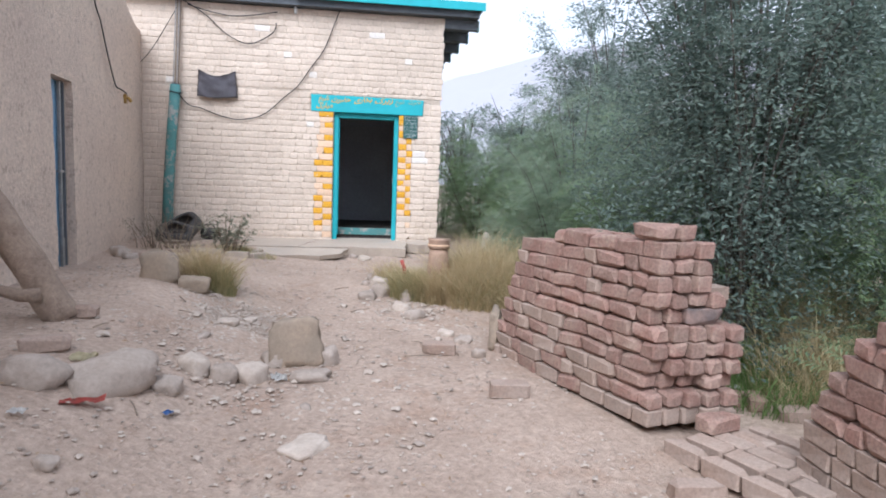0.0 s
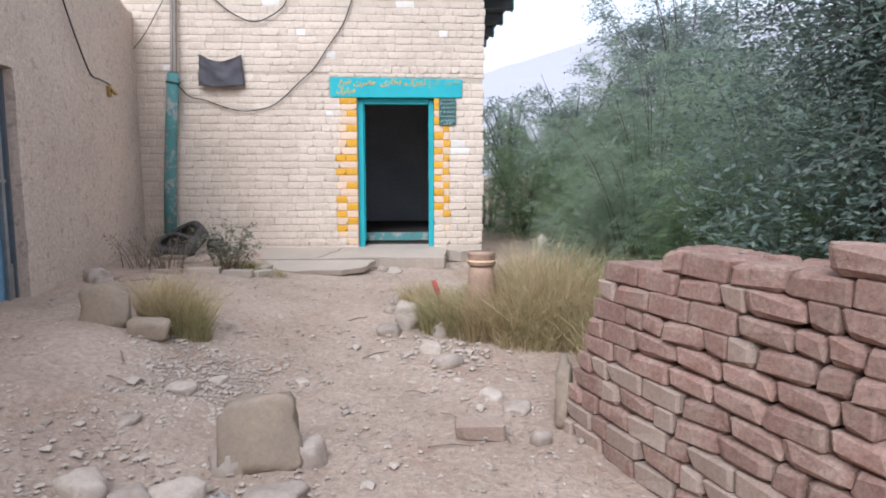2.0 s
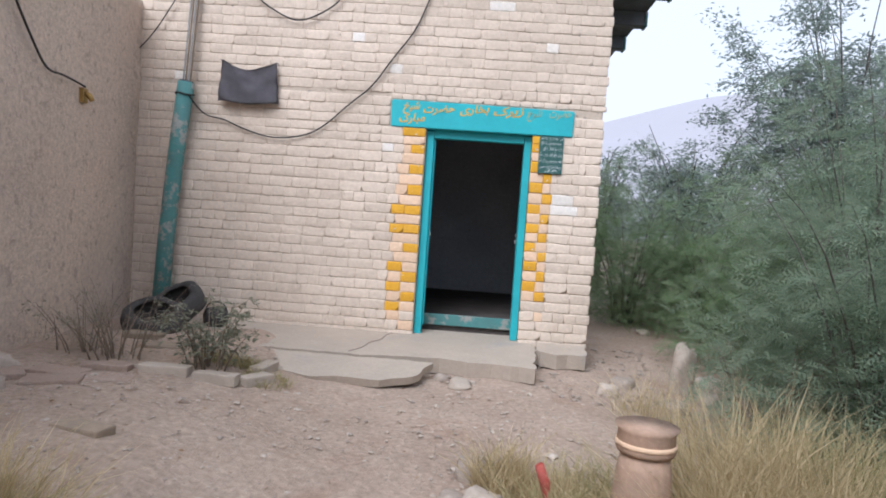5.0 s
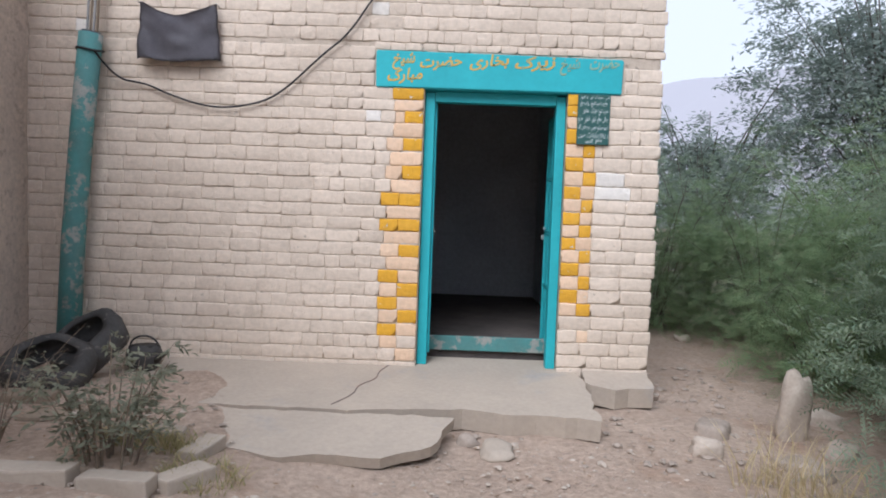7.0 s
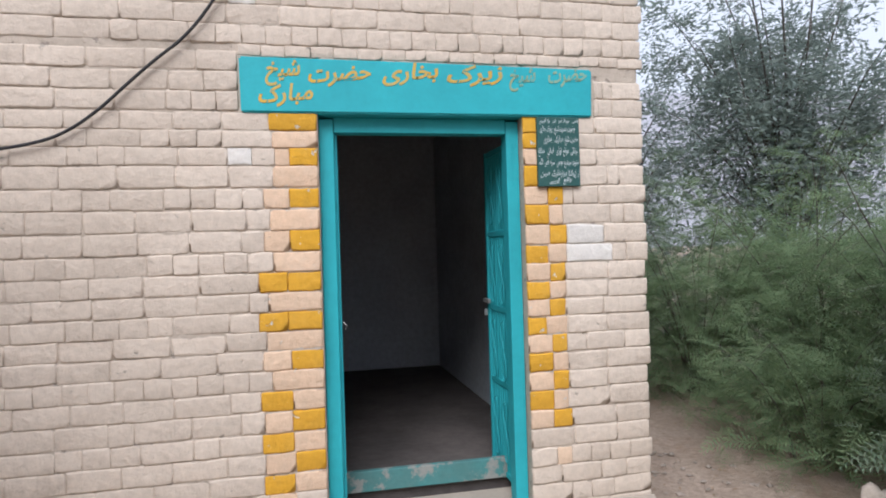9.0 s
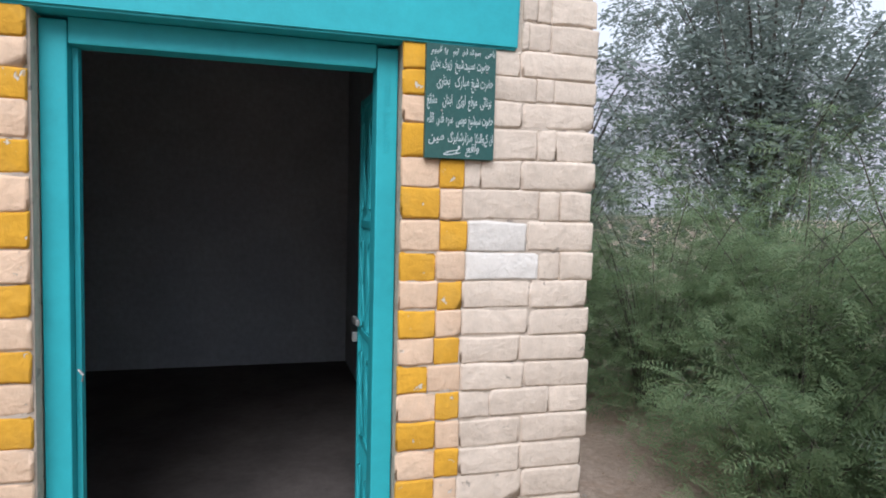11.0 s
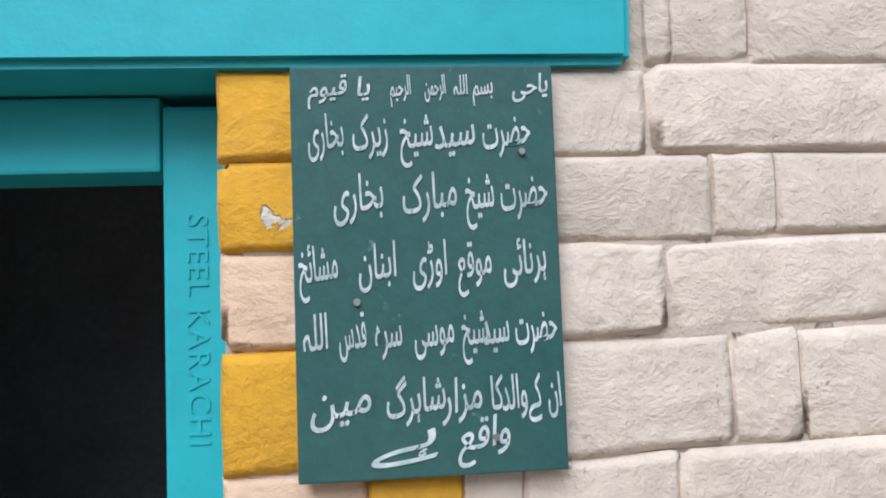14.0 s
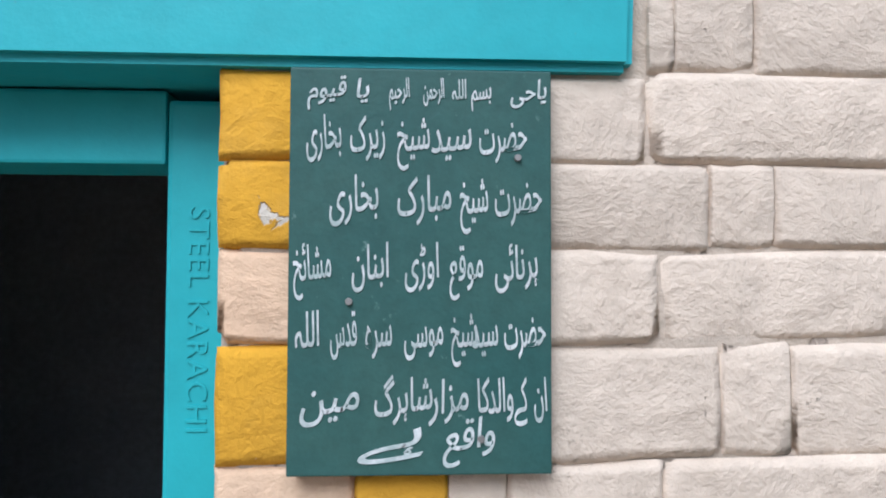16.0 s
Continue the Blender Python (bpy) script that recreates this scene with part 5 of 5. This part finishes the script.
def pebbles(name, n, area, size, material, label, cat="pebbles"):
    ms = []
    for k in range(n):
        x, y = area()
        s = size * math.exp(rng.normal(0, 0.5))
        a = rng.uniform(0, 6.28)
        sx, sy, sz = s * rng.uniform(0.7, 1.4), s * rng.uniform(0.6, 1.1), s * rng.uniform(0.4, 0.8)
        c, d = math.cos(a), math.sin(a)
        ms.append([[c * sx, -d * sy, 0, x], [d * sx, c * sy, 0, y], [0, 0, sz, gz(x, y) + 0.004]])
    tagged(link(name, stamp(name, PEB, PEF, ms, material)), label, cat, kind="stuff")


pebbles("pebbles", 7500, lambda: (rng.uniform(-2.4, 2.6), rng.uniform(-9.6, -0.6)), 0.007, STONE, "small grey pebbles scattered over the yard")
pebbles("pebbles", 4500, lambda: (rng.uniform(-2.2, 2.4), rng.uniform(-9.6, -1.2)), 0.008, PALE, "small pale pebbles scattered over the yard")
pebbles("gravel", 4200, lambda: (rng.normal(-0.65, 0.3), rng.normal(-5.35, 0.45)), 0.0075, PALE, "spread of pale broken limestone chips", "gravel")
pebbles("gravel", 400, lambda: (rng.normal(0.95, 0.25), rng.normal(-4.3, 0.5)), 0.016, PALE, "pale chips between the path stones", "gravel")
pebbles("gravel", 300, lambda: (rng.normal(-0.2, 0.5), rng.normal(-6.7, 0.3)), 0.014, PALE, "pale chips around the boulders", "gravel")
pebbles("gravel", 260, lambda: (rng.uniform(1.2, 3.0), rng.uniform(-1.6, 1.5)), 0.018, STONE, "loose stones beside the house corner", "gravel")
nl = 3000
lx = np.where(rng.uniform(size=nl) < 0.6, rng.uniform(1.9, 4.4, nl), rng.uniform(-2.3, 2.4, nl))
ly = np.where(lx > 1.9, rng.uniform(-6.5, 3.0, nl), rng.uniform(-9.3, -1.0, nl))
lz = np.array([gz(a, b) for a, b in zip(lx, ly)]) + 0.012
ld = rng.normal(0, 1, (nl, 3))
ld[:, 2] *= 0.15
tagged(link("leaf_litter", quads("leaf_litter", place(LEAF, np.stack([lx, ly, lz], 1), ld, rng.uniform(0.015, 0.04, nl), rng.normal(0, 0.5, nl)), LITTER)), "dead leaves and bits of straw on the earth", "leaf litter", kind="stuff")
for k in range(14):
    x, y, a = rng.uniform(-1.4, 1.4), rng.uniform(-8.6, -3.0), rng.uniform(0, 3.14)
    l = rng.uniform(0.06, 0.16)
    tagged(part("twig", tube([(x - l * math.cos(a), y - l * math.sin(a), gz(x, y) + 0.014), (x, y + 0.01, gz(x, y) + 0.022), (x + l * math.cos(a), y + l * math.sin(a), gz(x, y) + 0.016)], [0.004, 0.004, 0.002], 5), TWIG), "thin dry twig on the ground", "twig")

# ---- bricks of the front wall ----
def wall_brick(seed):
    """A unit brick face, 1 x 1, softly pillowed under thick paint, with an uneven rounded rim."""
    r = random.Random(seed)
    o = Vector((seed * 1.37, seed * 0.71, 0))
    v, f = [], []
    us, ws = (-0.5, -0.482, -0.45, -0.15, 0.18, 0.45, 0.482, 0.5), (-0.5, -0.45, -0.39, 0.0, 0.39, 0.45, 0.5)
    lean, cut = r.uniform(-0.005, 0.005), [r.uniform(0, 1) ** 2 * 0.16 for _ in range(4)]
    for j, w in enumerate(ws):
        for i, u in enumerate(us):
            edge_u, edge_w = i in (0, 7), j in (0, 6)
            wob = noise.noise_vector(Vector((u * 5, w * 2.5, 0)) + o)
            x = u + 0.014 * wob.x
            z = w + 0.06 * wob.z
            if i in (0, 1, 6, 7) and j in (0, 1, 5, 6):
                c = cut[(i > 3) + 2 * (j > 3)]
                x *= 1 - c * 0.4
                z *= 1 - c
            y = 0.003 * wob.y + lean * w
            if edge_u or edge_w:
                y += 0.0085 + 0.003 * wob.x
            elif i in (1, 6) or j in (1, 5):
                y += 0.0012
            v.append((x, y, z))
    for j in range(6):
        for i in range(7):
            a = j * 8 + i
            f.append((a, a + 1, a + 9, a + 8))
    return v, f


SHAPES = [wall_brick(100 + k) for k in range(18)]
WB = {}
for mk, mm in (("cream", CREAM), ("peach", PEACH), ("ochre", OCHRE), ("white", WHITE)):
    WB[mk] = [mesh("brick", v, f, mm, True) for v, f in SHAPES]
br = random.Random(11)
rest = {}


def add_wall_brick(x0, x1, z0, z1, kind):
    out = br.uniform(-0.005, 0.0005)
    m = Matrix.Translation(((x0 + x1) / 2, out, (z0 + z1) / 2 + br.uniform(-0.003, 0.003))) @ Matrix.Rotation(radians(br.uniform(-0.8, 0.8)), 4, "Y") @ Matrix.Diagonal((x1 - x0 + 0.002, 1, z1 - z0 + 0.001, 1))
    k = br.randrange(len(SHAPES))
    if x0 > -0.75 and -0.15 < z0 < 2.45:
        ob = new("brick", WB[kind][k])
        ob.parent = wall
        ob.matrix_basis = m
    else:
        rest.setdefault((kind, k), []).append([list(row) for row in m][:3])


def fill(x0, x1, z0, z1, header):
    x = x0
    while x < x1 - 0.01:
        l = 0.118 if br.random() < header else 0.236
        l *= br.uniform(0.92, 1.08)
        if x1 - x - l < 0.08:
            l = x1 - x
            if l > 0.29:
                l /= 2
        add_wall_brick(x, min(x + l, x1), z0, z1, "white" if br.random() < 0.012 else "cream")
        x += l


def run(cuts, kinds, z0, z1):
    for a, b, kind in zip(cuts, cuts[1:], kinds):
        add_wall_brick(a, b, z0, z1, kind)


C, P, O, WH = "cream", "peach", "ochre", "white"
# courses from the top of the doorway down: bed heights, left of the door, right of the door
COURSES = (
    (2.040, 1.952, (-0.235, -0.006), (O,), (1.058, 1.20, 1.463), (O, C)),
    (1.952, 1.868, (-0.22, -0.006), (P,), (1.058, 1.29, 1.522, 1.585), (O, C, C)),
    (1.868, 1.780, (-0.21, -0.142, -0.006), (P, O), (1.058, 1.24, 1.472), (P, C)),
    (1.780, 1.672, (-0.22, -0.006), (P,), (1.058, 1.30, 1.532, 1.60), (O, C, C)),
    (1.672, 1.572, (-0.27, -0.147, -0.006), (P, O), (1.058, 1.187, 1.272, 1.327, 1.475), (P, O, C, C)),
    (1.572, 1.468, (-0.24, -0.006), (P,), (1.058, 1.190, 1.266, 1.545, 1.622), (O, P, C, C)),
    (1.468, 1.362, (-0.27, -0.150, -0.006), (P, O), (1.058, 1.192, 1.288, 1.502), (P, O, WH)),
    (1.362, 1.263, (-0.23, -0.006), (P,), (1.058, 1.180, 1.282, 1.550, 1.629), (O, P, WH, C)),
    (1.263, 1.167, (-0.300, -0.165, -0.006), (O, O), (1.058, 1.190, 1.273), (P, O)),
    (1.167, 1.073, (-0.26, -0.006), (P,), (1.058, 1.184, 1.273), (O, P)),
    (1.073, 0.980, (-0.305, -0.167, -0.006), (O, O), (1.058, 1.180, 1.270), (P, O)),
    (0.980, 0.885, (-0.27, -0.006), (P,), (1.058, 1.160, 1.275), (O, P)),
    (0.885, 0.788, (-0.29, -0.158, -0.006), (P, O), (1.058, 1.190, 1.272), (P, O)),
    (0.788, 0.690, (-0.25, -0.006), (P,), (1.058, 1.192, 1.275), (O, P)),
    (0.690, 0.592, (-0.305, -0.155, -0.006), (O, P), (1.058, 1.192, 1.275), (P, O)),
    (0.592, 0.487, (-0.29, -0.160, -0.006), (P, O), (1.058, 1.190, 1.27), (O, P)),
    (0.487, 0.390, (-0.305, -0.155, -0.006), (O, P), (1.058, 1.185, 1.29), (P, O)),
    (0.390, 0.290, (-0.29, -0.150, -0.006), (P, O), (1.058, 1.30), (C,)),
    (0.290, 0.193, (-0.30, -0.155, -0.006), (O, P), (1.058, 1.20, 1.28, 1.39, 1.50, 1.62), (C, P, C, C, C)),
    (0.193, 0.097, (-0.28, -0.150, -0.006), (P, C), (1.058, 1.22, 1.45), (C, C)),
    (0.097, 0.000, (-0.29, -0.160, -0.006), (C, P), (1.058, 1.28, 1.39, 1.52), (C, C, C)),
    (0.000, -0.100, (-0.28, -0.150, -0.006), (C, C), (1.058, 1.25), (C,)))
for c, (z1, z0, lx_, lk, rx_, rk) in enumerate(COURSES):
    hd = 0.75 if c % 3 == 1 else 0.15
    fill(-3.3 - 0.1 * (c % 2), lx_[0], z0, z1, hd)
    run(lx_, lk, z0, z1)
    run(rx_, rk, z0, z1)
    fill(rx_[-1], 1.748 + br.uniform(-0.012, 0.016), z0, z1, 0.1)
z0 = 2.040
for c in range(17):
    z1 = min(z0 + 0.0965, 3.62)
    if z1 - z0 < 0.04:
        break
    hd = 0.75 if c % 3 == 2 else 0.15
    edge = 1.748 + br.uniform(-0.012, 0.016)
    if c < 2:
        fill(-3.3 - 0.1 * (c % 2), -0.372, z0, z1, hd)
        run((1.464, 1.488 + 0.03 * c, 1.567, edge), (C, C, C), z0, z1)
    elif c == 2:
        fill(-3.3, -0.372, z0, z1, hd)
        fill(-0.372, edge, max(z0, 2.309), z1 + 0.035, 1.0)
        z1 += 0.035
    else:
        fill(-3.3 - 0.1 * (c % 2), edge, z0, z1, 0.9 if c == 3 else hd)
    z0 = z1
for (kind, k), ms in rest.items():
    v, f = SHAPES[k]
    ob = link("brickwork", stamp("brickwork", v, f, ms, WB[kind][0].materials[0], True), wall)
    ob["kind"] = "stuff"
